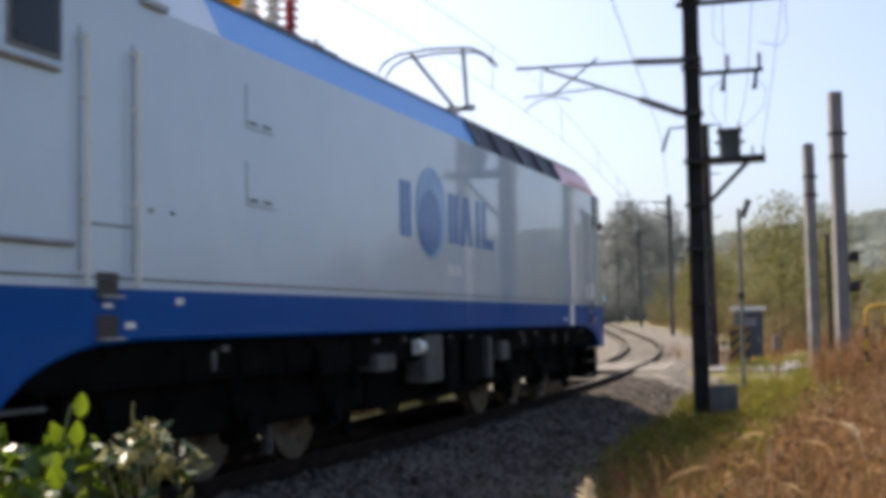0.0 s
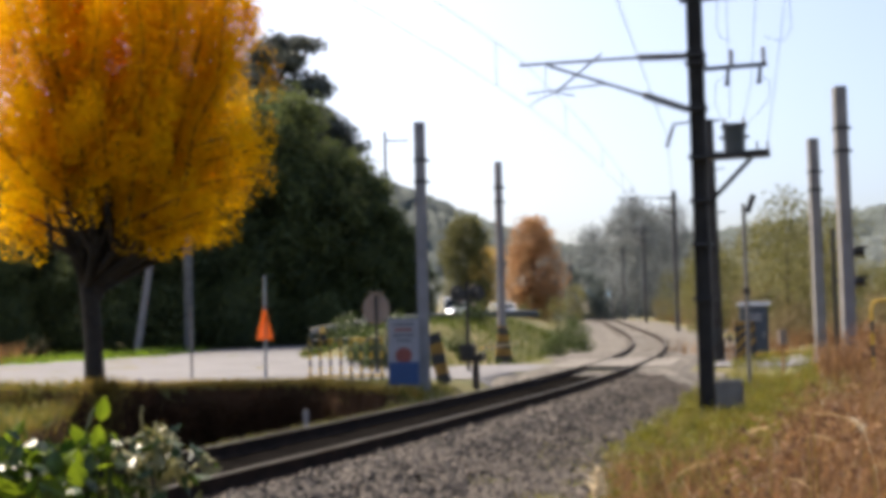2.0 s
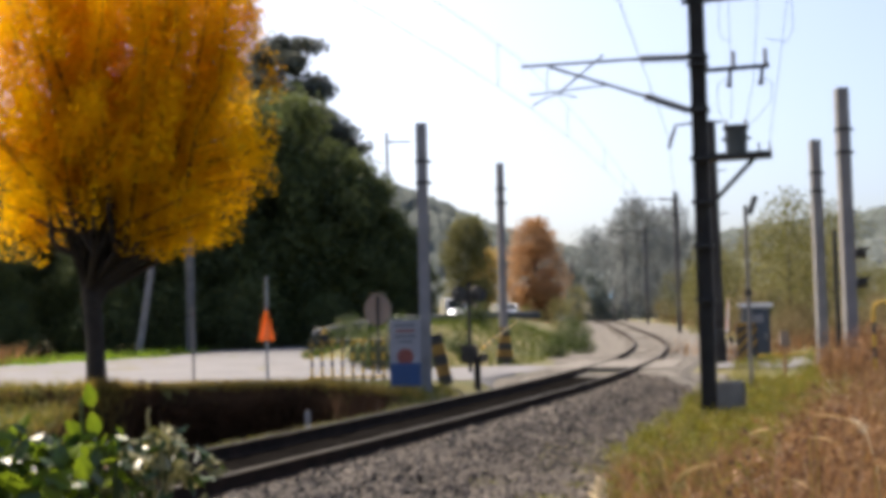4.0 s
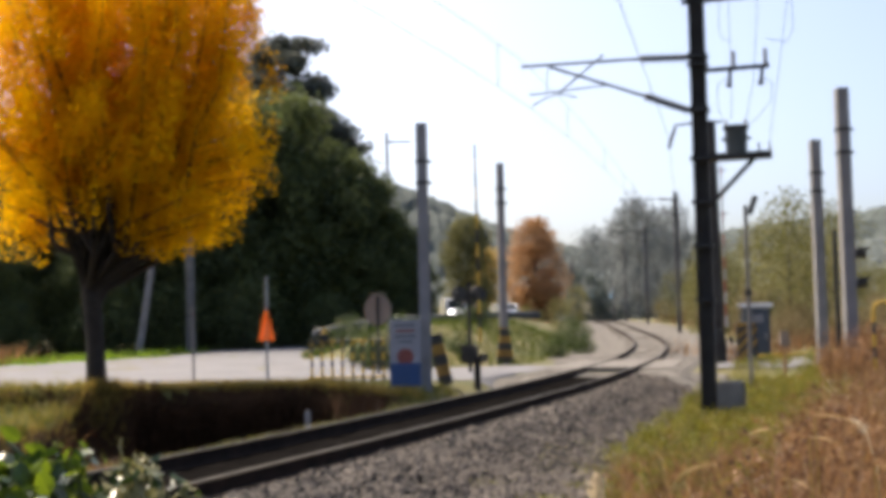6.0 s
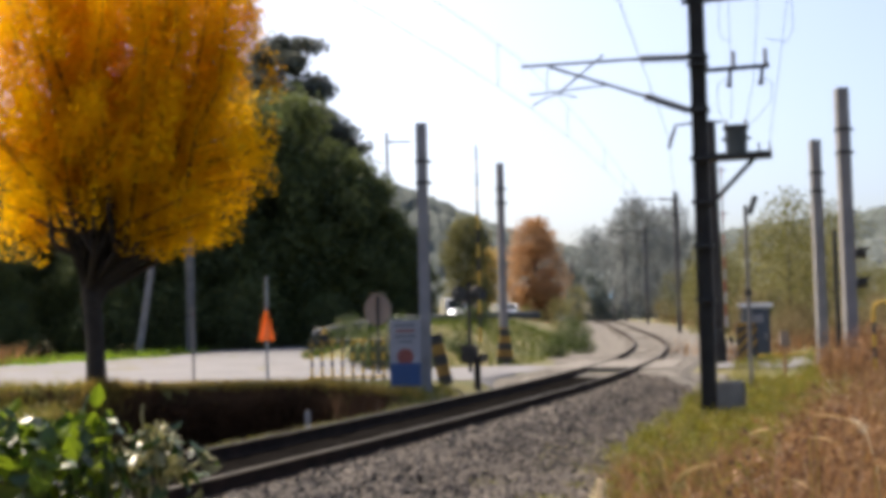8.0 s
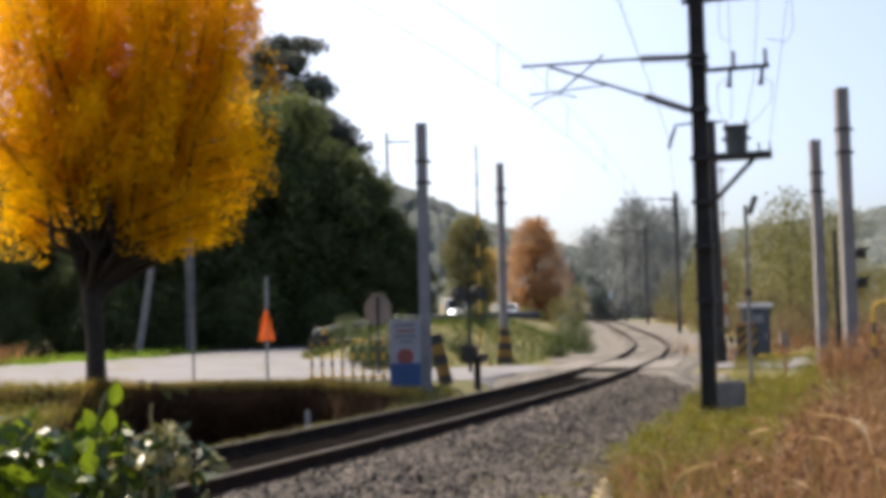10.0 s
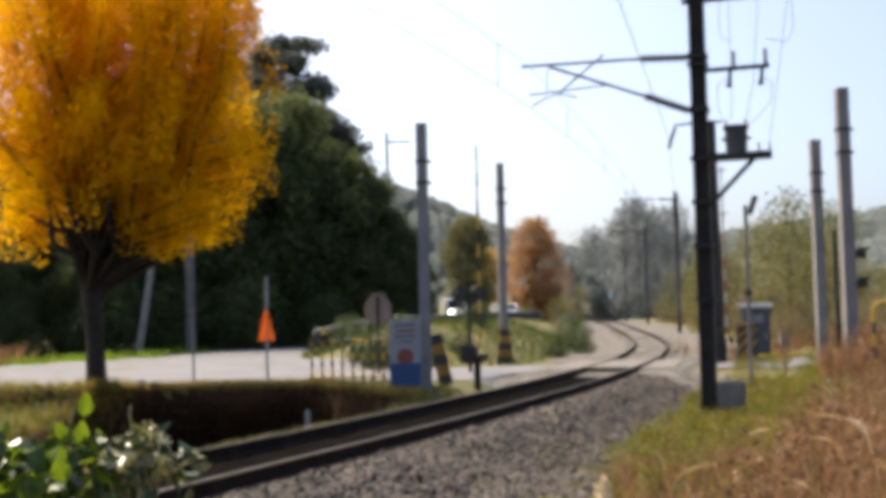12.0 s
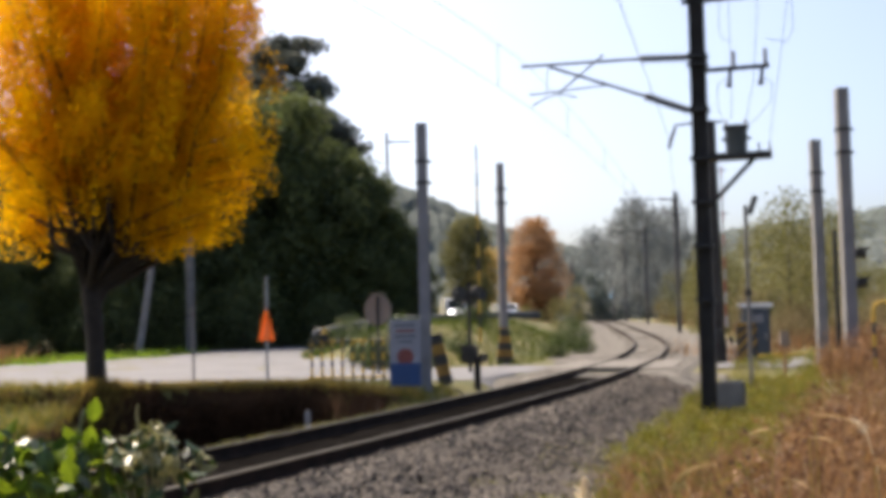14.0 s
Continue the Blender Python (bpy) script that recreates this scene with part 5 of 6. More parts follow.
part("cap", one(box, (0, 0, 2.0), (1.06, 0.9, 0.13), bevel=0.03), "car_white", cb)
part("door_handle", one(box, (0.28, -0.39, 0.95), (0.03, 0.04, 0.2)), "steel", cb)
for z in (1.62, 1.48):
    part("text_bar", one(box, (0, -0.378, z), (0.42, 0.008, 0.07)), "sign_white", cb)
jb = thing("junction_box", Matrix.Translation((9.0, 32.4, float(ground_z(9.0, 32.4)))), "small brown junction box on a rusty post", "junction box")
part("post", one(rod, (0, 0, -0.2), (0, 0, 0.95), 0.035, n=8), "leaf_brown", jb)
part("case", one(box, (0, 0, 1.12), (0.22, 0.16, 0.4), bevel=0.015), "brown_disc", jb)
hr = thing("hoop_rail", Matrix.Translation((7.74, 22.0, float(ground_z(7.74, 22.0)) + 0.1)), "yellow and black hoop guard rail in the weeds", "guard rail")
for dx in (0.0, 0.42):
    for j in range(7):
        part("post_band", one(rod, (dx, 0.3 * dx, 0.22 * j), (dx, 0.3 * dx, 0.22 * (j + 1)), 0.035, n=8), "yellow" if j % 2 == 0 else "black", hr)
part("hoop", one(path, [(0, 0, 1.54), (0.04, 0.01, 1.64), (0.14, 0.04, 1.68), (0.8, 0.2, 1.68)], 0.036, n=8), "yellow", hr)
wm = thing("marker_post", Matrix.Translation(on_track(9.4, -2.55, -0.60)), "short pale grey trackside marker post", "marker post")
part("stake", one(box, (0, 0, 0.3), (0.09, 0.07, 0.5), bevel=0.012), "concrete", wm)

# guard rail of the upper road, vehicles and a far house
gr = thing("crash_barrier", Matrix(), "grey steel crash barrier along the upper road", "crash barrier")
gp = [(-6.4, 59, 0.42), (-4.4, 59, 0.75), (-2.6, 59, 0.95), (1.5, 59, 1.15), (5, 64, 1.1)]
for a, c in zip(gp[:-1], gp[1:]):
    bm = bmesh.new()
    for dz, r in ((0.42, 0.07), (0.52, 0.05), (0.62, 0.07)):
        path(bm, [(a[0], a[1], a[2] + dz), (c[0], c[1], c[2] + dz)], r, n=6)
    part("beam", bm, "cabinet", gr)
    part("post", one(rod, (a[0], a[1] + 0.1, a[2] - 0.5), (a[0], a[1] + 0.1, a[2] + 0.6), 0.05), "cabinet", gr)


def car(x, y, z, turn, label, tall):
    root = thing("parked_car", pose(x, y, z, 0, 0, turn), label, "car", "parked cars")
    bm = bmesh.new()
    h = 1.05 if tall else 0.6
    prof = [(-2.1, 0.35), (-2.15, 0.75), (-1.9, 0.95), (-1.2, 1.0), (-0.7, 1.0 + h * 0.75), (-0.3, 1.0 + h * 0.85), (1.3, 1.0 + h * 0.85), (1.9, 1.05), (2.1, 0.95), (2.15, 0.35)]
    a = [bm.verts.new((-0.8, py, pz)) for py, pz in prof]
    c = [bm.verts.new((0.8, py, pz)) for py, pz in prof]
    bm.faces.new(a)
    bm.faces.new(c[::-1])
    for k in range(len(prof)):
        bm.faces.new((a[k], c[k], c[(k + 1) % len(prof)], a[(k + 1) % len(prof)]))
    bmesh.ops.recalc_face_normals(bm, faces=bm.faces[:])
    bmesh.ops.bevel(bm, geom=bm.edges[:], offset=0.05, segments=2, affect="EDGES")
    part("body", bm, "car_white", root)
    bm = bmesh.new()
    vs = [bm.verts.new(v) for v in ((-0.68, -1.17, 1.06), (0.68, -1.17, 1.06), (0.6, -0.76, 1.0 + h * 0.70), (-0.6, -0.76, 1.0 + h * 0.70))]
    bm.faces.new(vs)
    part("windscreen", bm, "glass", root)
    for sx in (-1, 1):
        for py in (-1.3, 1.3):
            w = part("wheel", one(rod, (sx * 0.66, py, 0.32), (sx * 0.84, py, 0.32), 0.32, n=16), "black", root)
        part("headlight", one(box, (sx * 0.55, -2.12, 0.78), (0.34, 0.06, 0.24), bevel=0.02), "headlight" if sx < 0 else "steel", root)
    return root


car(0.75, 92.0, 1.25, 8, "white van on the upper road", True)
car(4.75, 96.0, 1.15, 12, "small white car on the upper road", False)
hs = thing("farm_shed", pose(31.5, 235, 1.6, 0, 0, 10), "low shed with a blue sheet roof far along the line", "shed")
part("wall", one(box, (0, 0, 1.6), (7.5, 6, 3.4)), "house_wall", hs)
bm = bmesh.new()
a = [bm.verts.new(v) for v in ((-4.2, -3.5, 3.2), (4.2, -3.5, 3.2), (4.2, 0, 4.8), (-4.2, 0, 4.8), (-4.2, 3.5, 3.2), (4.2, 3.5, 3.2))]
bm.faces.new((a[0], a[1], a[2], a[3]))
bm.faces.new((a[3], a[2], a[5], a[4]))
part("roof", bm, "wall_tint", hs)
part("door", one(box, (1.5, -3.03, 1.2), (1.4, 0.06, 2.2)), "cabinet", hs)

ep = thing("utility_pole", Matrix.Translation((-4.1, 92, 0)), "slim far utility pole with a short crossarm", "utility pole")
part("pole", one(rod, (0, 0, 0), (0, 0, 15.8), 0.16, 0.10, n=8), "concrete", ep)
part("crossarm", one(box, (0.9, 0, 15.1), (1.9, 0.1, 0.1)), "dark_metal", ep)
kb = part("road_kerb", one(box, (0, 0, 0), (3.6, 0.16, 0.14), bevel=0.02), "yellow")
kb.matrix_world = pose(11.6, 39.6, float(ground_z(11.6, 39.6)) + 0.06, 0, 0, 6)
tagged(kb, "yellow painted kerb beside the crossing road", "kerb")

# ---- the locomotive ----
HALF = 10.2
ENDZ = [(0.0, 2.0), (0.05, 2.55), (0.12, 3.15), (0.40, 3.40), (0.78, 3.80), (1.10, 4.03), (1.50, 4.20), (2.2, 4.30)]


def section(y):
    """The loco's side from skirt to the roof's middle at y: (x, z) at seven levels."""
    d = HALF - abs(y)
    zmax = float(np.interp(d, [e[0] for e in ENDZ], [e[1] for e in ENDZ]))
    narrow = 0.22 * (1 - float(step(0, 1.6, d)))
    base = 0.86 if y > 0 else 0.66
    if d < 1.45:
        zb = base
    elif d < 2.95:
        t = (d - 1.45) / 1.5
        zb = base + (1.30 - base) * math.sqrt(max(0.0, 1 - (1 - t) ** 2))
    else:
        zb = 1.31
    w = 1.5 - narrow
    lv = [(w - 0.02, zb), (w, zb + 0.03), (w, 1.69), (w, 1.76), (w, 3.84), (w - 0.20, 4.23), (w - 0.5, 4.32), (0.0, 4.34)]
    return [(x, min(z, zmax)) for x, z in lv]


def stations(y0, y1):
    base = list(np.arange(-9, 9.01, 0.6))
    for d in (0, 0.025, 0.05, 0.12, 0.25, 0.40, 0.6, 0.78, 0.95, 1.10, 1.3, 1.45, 1.5, 1.6, 1.8, 2.05, 2.3, 2.6, 2.95):
        base += [HALF - d, -HALF + d]
    return sorted({round(b, 3) for b in base if y0 < b < y1} | {y0, y1})


def shell(name, i0, i1, y0, y1, material, root, label="", out=0.0):
    bm = bmesh.new()
    for sx in (1, -1):
        prev = None
        for y in stations(y0, y1):
            sec = section(y)[i0:i1 + 1]
            ring = [bm.verts.new((sx * (x + out if x > 0.1 else x), y, z)) for x, z in sec]
            if prev:
                for k in range(len(ring) - 1):
                    bm.faces.new((prev[k], prev[k + 1], ring[k + 1], ring[k]))
            prev = ring
    bmesh.ops.remove_doubles(bm, verts=bm.verts[:], dist=0.0005)
    bmesh.ops.recalc_face_normals(bm, faces=bm.faces[:])
    return part(name, bm, material, root, label)


def side_mark(name, y0, y1, z0, z1, material, root, out=0.006, lean=0.0, label=""):
    bm = bmesh.new()
    v = [bm.verts.new((1.5 + out, y, z)) for y, z in ((y0, z0), (y1, z0), (y1 + lean, z1), (y0 + lean, z1))]
    bm.faces.new(v)
    r = bmesh.ops.extrude_face_region(bm, geom=bm.faces[:])
    bmesh.ops.translate(bm, vec=(-out - 0.002, 0, 0), verts=[q for q in r["geom"] if isinstance(q, bmesh.types.BMVert)])
    return part(name, bm, material, root, label)


loco = thing("locomotive", track_pose(15.75 - HALF, 0, 0), "white and deep-blue electric locomotive with sky-blue roof edge", "locomotive")
shell("skirt", 0, 2, -HALF, HALF, "blue_paint", loco, "deep-blue lower skirt")
shell("side_sill", 2, 3, -HALF, HALF, "white_paint", loco)
shell("side_wall", 3, 4, -HALF, HALF, "white_paint", loco, "white side wall")
shell("roof_slope", 4, 5, -HALF, -HALF + 4.3, "white_paint", loco, "white roof edge over the cab")
shell("roof_slope", 4, 5, -HALF + 4.3, HALF - 9.1, "sky_paint", loco, "sky-blue roof edge")
shell("roof_slope", 4, 5, HALF - 9.1, HALF - 4.4, "navy", loco, "dark louvred roof edge")
shell("roof_slope", 4, 5, HALF - 4.4, HALF, "red_paint", loco, "red roof edge over the cab")
shell("roof", 5, 7, -HALF, HALF, "grey_box", loco)
for y in (HALF, -HALF):
    bm = bmesh.new()
    sec = section(y)
    ring = [(x, z) for x, z in sec] + [(-x, z) for x, z in sec[::-1] if x > 0.01]
    sgn = 1 if y > 0 else -1
    bm.faces.new([bm.verts.new((x, y - 0.01 * sgn, z)) for x, z in ring if True])
    bmesh.ops.remove_doubles(bm, verts=bm.verts[:], dist=0.0005)
    part("end_wall", bm, "blue_paint", loco)
    bm = bmesh.new()
    box(bm, (0, y - 0.28 * sgn, 3.62), (2.2, 0.04, 0.62), Matrix.Translation((0, y - 0.28 * sgn, 3.62)) @ Matrix.Rotation(sgn * radians(42), 4, "X") @ Matrix.Translation((0, -y + 0.28 * sgn, -3.62)))
    part("windscreen", bm, "glass", loco)
    bm = one(box, (0, y + 0.05 * sgn, 0.42 if y < 0 else 0.54), (2.2, 0.25, 0.42 if y < 0 else 0.66), bevel=0.03)
    part("rail_guard", bm, "black_gear", loco)
    for x in (-0.87, 0.87):
        bm = bmesh.new()
        rod(bm, (x, y, 1.06), (x, y + 0.42 * sgn, 1.06), 0.08, n=12)
        rod(bm, (x, y + 0.40 * sgn, 1.06), (x, y + 0.46 * sgn, 1.06), 0.2, n=18)
        part("buffer", bm, "black_gear", loco)
    bm = one(box, (0, y + 0.2 * sgn, 1.0), (0.3, 0.5, 0.3), bevel=0.04)
    part("coupler", bm, "black_gear", loco)
part("body_seam", one(box, (1.502, 0, 1.762), (0.008, 2 * HALF - 0.8, 0.018)), "seam", loco)
part("roof_gutter", one(box, (1.30, 0, 4.245), (0.03, 2 * HALF - 4.4, 0.03)), "seam", loco)
for k in range(5):
    y = HALF - 9.1 + 4.7 * k / 4
    part("louvre_frame", one(box, (1.42, y, 4.04), (0.05, 0.06, 0.42), Matrix.Translation((1.42, y, 4.04)) @ Matrix.Rotation(radians(-27), 4, "Y") @ Matrix.Translation((-1.42, -y, -4.04))), "seam", loco)
part("red_line", one(box, (1.506, HALF - 2.75, 3.90), (0.012, 1.9, 0.05)), "red_paint", loco)
part("yellow_panel", one(box, (1.503, HALF - 3.70, 1.50), (0.012, 0.26, 0.37)), "mark_white", loco, "cream panel on the skirt")
# side doors, hand rails, steps, cab windows at both ends
for sgn in (1, -1):
    e = HALF * sgn
    for d0, d1 in ((1.82, 2.44) if sgn > 0 else (2.36, 2.98),):
        for d in (d0, d1):
            bm = bmesh.new()
            y = e - d * sgn
            rod(bm, (1.56, y, 1.70), (1.56, y, 3.44), 0.018, n=8)
            for z in (1.72, 2.3, 3.0, 3.42):
                rod(bm, (1.5, y, z), (1.56, y, z), 0.014, n=6)
            part("hand_rail", bm, "mark_white", loco)
        yc = e - (d0 + d1) / 2 * sgn
        side_mark("door_seam", yc - 0.33, yc - 0.31, 1.80, 3.5, "seam", loco, out=0.003)
        side_mark("door_seam", yc + 0.31, yc + 0.33, 1.80, 3.5, "seam", loco, out=0.003)
        if sgn > 0:
            side_mark("door_panel", yc - 0.30, yc + 0.30, 1.80, 2.12, "mark_white", loco, out=0.004)
        side_mark("door_seam", yc - 0.30, yc + 0.30, 2.13, 2.145, "seam", loco, out=0.005)
        for z in (1.72, 1.42):
            st = side_mark("step_recess", yc - 0.13, yc + 0.13, z - 0.09, z + 0.08, "black", loco, out=0.006)
            part("step_plate", one(box, (1.53, yc, z - 0.09), (0.07, 0.27, 0.02)), "steel", loco)
        side_mark("data_plate", yc - 0.05, yc + 0.06, 1.55, 1.585, "mark_white", loco)
        if sgn > 0:
            plates = ((yc + 0.33, 0.12, 1.40), (e - 4.12, 0.11, 1.41), (e - 4.30, 0.11, 1.41))
        else:
            plates = ((yc + 0.22, 0.12, 1.40), (yc + 0.9, 0.10, 1.58))
        for y, w, z in plates:
            side_mark("data_plate", y, y + w, z, z + 0.05, "mark_white", loco)
    # cab window in a raised frame
    y0, y1 = sorted((e - 1.62 * sgn, e - 2.12 * sgn)) if sgn < 0 else sorted((e - 1.28 * sgn, e - 1.78 * sgn))
    bm = bmesh.new()
    box(bm, (1.490, (y0 + y1) / 2, 3.52), (0.05, y1 - y0 + 0.08, 0.66), bevel=0.02)
    wf = part("window_frame", bm, "seam", loco)
    bm = bmesh.new()
    box(bm, (1.500, (y0 + y1) / 2, 3.52), (0.05, y1 - y0, 0.58), bevel=0.02)
    part("cab_window", bm, "glass", wf)
    for z, d0, d1 in (((3.10, 0.35, 0.62), (3.12, 0.78, 1.5), (1.98, 0.15, 0.6), (1.98, 0.85, 1.55)) if sgn > 0 else ((3.10, 0.35, 0.85), (3.14, 1.1, 2.1), (1.98, 0.15, 0.85), (1.98, 1.15, 2.25))):
        ya, yb = e - d0 * sgn, e - d1 * sgn
        xw = section((ya + yb) / 2)[3][0]
        part("rubbing_strip", one(rod, (xw + 0.025, ya, z), (xw + 0.025, yb, z), 0.022, n=8), "steel", loco)
    part("wing_mirror", one(box, (1.53, e - 1.22 * sgn, 3.26), (0.08, 0.1, 0.18), bevel=0.03), "black", loco)
# louvred hatches on the side
for z in (3.14, 2.46):
    side_mark("hatch_seam", -5.49, -5.475, z, z + 0.38, "seam", loco, out=0.003)
    side_mark("hatch_seam", -5.49, -4.95, z - 0.012, z, "seam", loco, out=0.003)
    for k in range(2):
        side_mark("hatch_slot", -5.44 + 0.26 * k, -5.28 + 0.26 * k, z + 0.03, z + 0.055, "black", loco, out=0.004)
for y in (-7.0, -6.7):
    side_mark("lock", y, y + 0.05, 2.27, 2.30, "black", loco)
part("vent_cover", one(box, (1.52, -6.95, 3.86), (0.04, 0.35, 0.05)), "steel", loco)
# plain blue emblem shapes: bars and a disc
yb = HALF - 15.75 + 3.70
side_mark("emblem_bar", yb, yb + 0.16, 2.42, 3.07, "mark_blue", loco)
side_mark("emblem_bar", yb + 0.2, yb + 0.36, 2.42, 3.07, "mark_blue", loco)
bm = bmesh.new()
bmesh.ops.create_circle(bm, cap_ends=True, segments=40, radius=0.56, matrix=Matrix.Translation((1.508, yb + 1.06, 2.76)) @ Matrix.Rotation(radians(90), 4, "Y") @ Matrix.Diagonal((1, 0.98, 1, 1)))
part("emblem_disc", bm, "mark_pale", loco)
bm = bmesh.new()
bmesh.ops.create_circle(bm, cap_ends=True, segments=32, radius=0.40, matrix=Matrix.Translation((1.512, yb + 1.00, 2.64)) @ Matrix.Rotation(radians(90), 4, "Y"))
part("emblem_disc", bm, "mark_blue", loco)
for o0, o1, z0, z1, ln in ((1.70, 1.86, 2.42, 3.07, 0), (1.92, 2.10, 2.42, 3.07, 0), (2.20, 2.36, 2.42, 3.07, 0.13), (2.52, 2.68, 2.42, 3.07, -0.13),
                           (2.84, 3.00, 2.42, 3.07, 0), (3.12, 3.28, 2.42, 3.07, 0), (3.34, 3.62, 2.42, 2.56, 0)):
    side_mark("emblem_bar", yb + o0, yb + o1, z0, z1, "mark_blue", loco, lean=ln)
for k in range(4):
    side_mark("number_bar", yb + 1.66 + 0.14 * k, yb + 1.75 + 0.14 * k, 2.0, 2.14, "mark_white", loco)


def bogie(yc):
    bm = bmesh.new()
    box(bm, (0, yc, 0.74), (2.5, 5.4, 0.50), bevel=0.04)
    for k in range(3):
        y = yc + 1.85 * (k - 1)
        for sx in (-1, 1):
            box(bm, (sx * 1.16, y, 0.56), (0.22, 0.36, 0.42), bevel=0.03)
            for dy in (-0.5, 0.5):
                rod(bm, (sx * 1.2, y + dy, 0.72), (sx * 1.2, y + dy, 1.12), 0.11, n=12)
    fr = part("bogie", bm, "black_gear", loco)
    for k in range(3):
        y = yc + 1.85 * (k - 1)
        for sx in (-1, 1):
            bm = bmesh.new()
            rod(bm, (sx * 0.70, 0, 0), (sx * 0.80, 0, 0), 0.54, 0.53, n=36)
            rod(bm, (sx * 0.80, 0, 0), (sx * 0.83, 0, 0), 0.22, 0.16, n=20)
            rod(bm, (sx * 0.66, 0, 0), (sx * 0.70, 0, 0), 0.57, n=36)
            for a in range(5):
                rod(bm, (sx * 0.80, 0.36 * math.cos(a * 1.257), 0.36 * math.sin(a * 1.257)), (sx * 0.815, 0.36 * math.cos(a * 1.257), 0.36 * math.sin(a * 1.257)), 0.04, n=8)
            w = part("wheel", bm, "wheel", fr)
            w.location = (0, y, 0.54)
            wheels.append(w)
        for sx in (-1, 1):
            part("brake_rigging", one(box, (sx * 1.05, y + 0.75, 0.42), (0.1, 0.12, 0.5), bevel=0.02), "grey_box" if k == 1 else "black_gear", fr)
            part("axle_cover", one(rod, (sx * 1.25, y, 0.54), (sx * 1.33, y, 0.54), 0.13, n=14), "black_gear", fr)
            part("damper", one(rod, (sx * 1.30, y - 0.55, 1.10), (sx * 1.30, y - 0.25, 0.55), 0.035, n=8), "black_gear", fr)


wheels = []
bogie(-5.05)
bogie(5.05)
part("underframe", one(box, (0, 0, 1.14), (2.8, 17.0, 0.3), bevel=0.02), "black_gear", loco)
bm = one(box, (0.3, 0, 0.78), (1.7, 4.2, 0.7), bevel=0.03)
part("equipment_case", bm, "black_gear", loco)
for y0, y1, z0, z1, mt in ((-1.02, -0.38, 0.68, 1.26, "grey_box"), (-2.57, -1.98, 0.88, 1.07, "grey_box"), (-0.22, 0.25, 0.55, 1.22, "black_gear"), (1.53, 1.72, 0.62, 1.2, "grey_box"), (2.14, 2.58, 0.85, 1.12, "grey_box"), (-4.0, -3.3, 0.9, 1.2, "black_gear"), (0.5, 1.3, 0.6, 1.2, "black_gear")):
    part("equipment_box", one(box, (1.34, (y0 + y1) / 2, (z0 + z1) / 2), (0.28, y1 - y0, z1 - z0), bevel=0.02), mt, loco)
for y in np.arange(-7.4, 8.0, 0.83):
    part("pipe_bracket", one(box, (1.41, y, 1.22), (0.05, 0.12, 0.05)), "black_gear" if int(y * 10) % 3 else "grey_box", loco)
part("air_tank", one(rod, (1.42, -1.26, 1.12), (1.42, -1.04, 1.12), 0.09, n=16), "mark_white", loco, "small whitish air tank")
for y in (-0.30, 2.9, 4.15, 5.0, 6.0, 6.85, -3.0, -4.6, -5.5, -6.4):
    part("hose", one(path, [(1.40, y, 1.26), (1.42, y + 0.03, 1.05), (1.38, y + 0.02, 0.86), (1.30, y - 0.05, 0.72)], 0.016, n=6), "black_gear", loco)
for y in (3.6, 5.5, 6.4, -3.9, -5.9):
    part("junction_plate", one(box, (1.405, y, 1.12), (0.03, 0.07, 0.17), bevel=0.008), "grey_box", loco)
for z in (1.05, 0.98):
    part("brake_pipe", one(rod, (1.38, -8.2, z), (1.38, 8.2, z), 0.022, n=8), "black_gear", loco)
part("sand_hose", one(path, [(1.2, -7.6, 1.1), (1.22, -7.7, 0.6), (1.0, -7.8, 0.2)], 0.03, n=6), "black_gear", loco)


for ye in (-1, 1):
    for z in (0.36, 0.62, 0.88):
        part("step_bar", one(box, (1.36, ye * 8.35, z), (0.12, 0.5, 0.03)), "grey_box", loco)
    for dy in (-0.26, 0.26):
        part("step_stile", one(box, (1.36, ye * 8.35 + dy, 0.66), (0.05, 0.03, 0.72)), "black_gear", loco)


def pantograph(y):
    base = bmesh.new()
    box(base, (0, y, 4.55), (1.3, 1.5, 0.08))
    for sx in (-0.5, 0.5):
        for dy in (-0.6, 0.6):
            rod(base, (sx, y + dy, 4.32), (sx, y + dy, 4.52), 0.06, n=10)
    pan = part("pantograph", base, "dark_metal", loco)
    part("lower_arm", one(rod, (0, y - 0.9, 4.6), (0, y + 0.75, 5.1), 0.05, n=8), "steel", pan)
    knee = (0, y + 0.75, 5.1)
    bm = bmesh.new()
    for sx in (-0.45, 0.45):
        rod(bm, (sx * 0.25, knee[1], knee[2]), (sx, y - 0.45, 5.84), 0.03, n=8)
    rod(bm, (-0.25, knee[1], knee[2]), (0.25, knee[1], knee[2]), 0.05, n=8)
    part("upper_arm", bm, "dark_metal", pan)
    for dy in (-0.62, -0.28):
        pts = [(-0.98, y + dy, 5.54), (-0.86, y + dy, 5.70), (-0.62, y + dy, 5.82), (0, y + dy, 5.86), (0.62, y + dy, 5.82), (0.86, y + dy, 5.70), (0.98, y + dy, 5.54)]
        part("collector_head", one(path, pts, 0.02, n=6), "dark_metal", pan)


pantograph(4.2)
for y, mt, r in ((-3.6, "ceramic_white", 0.11), (-3.2, "ceramic_red", 0.10), (-4.1, "ceramic_white", 0.11)):
    bm = bmesh.new()
    insulator(bm, (0.8, y, 4.3), (0.8, y, 4.95), r, 7)
    part("roof_insulator", bm, mt, loco)
part("roof_equipment", one(box, (0.3, -3.2, 4.42), (1.2, 2.2, 0.2), bevel=0.03), "grey_box", loco)

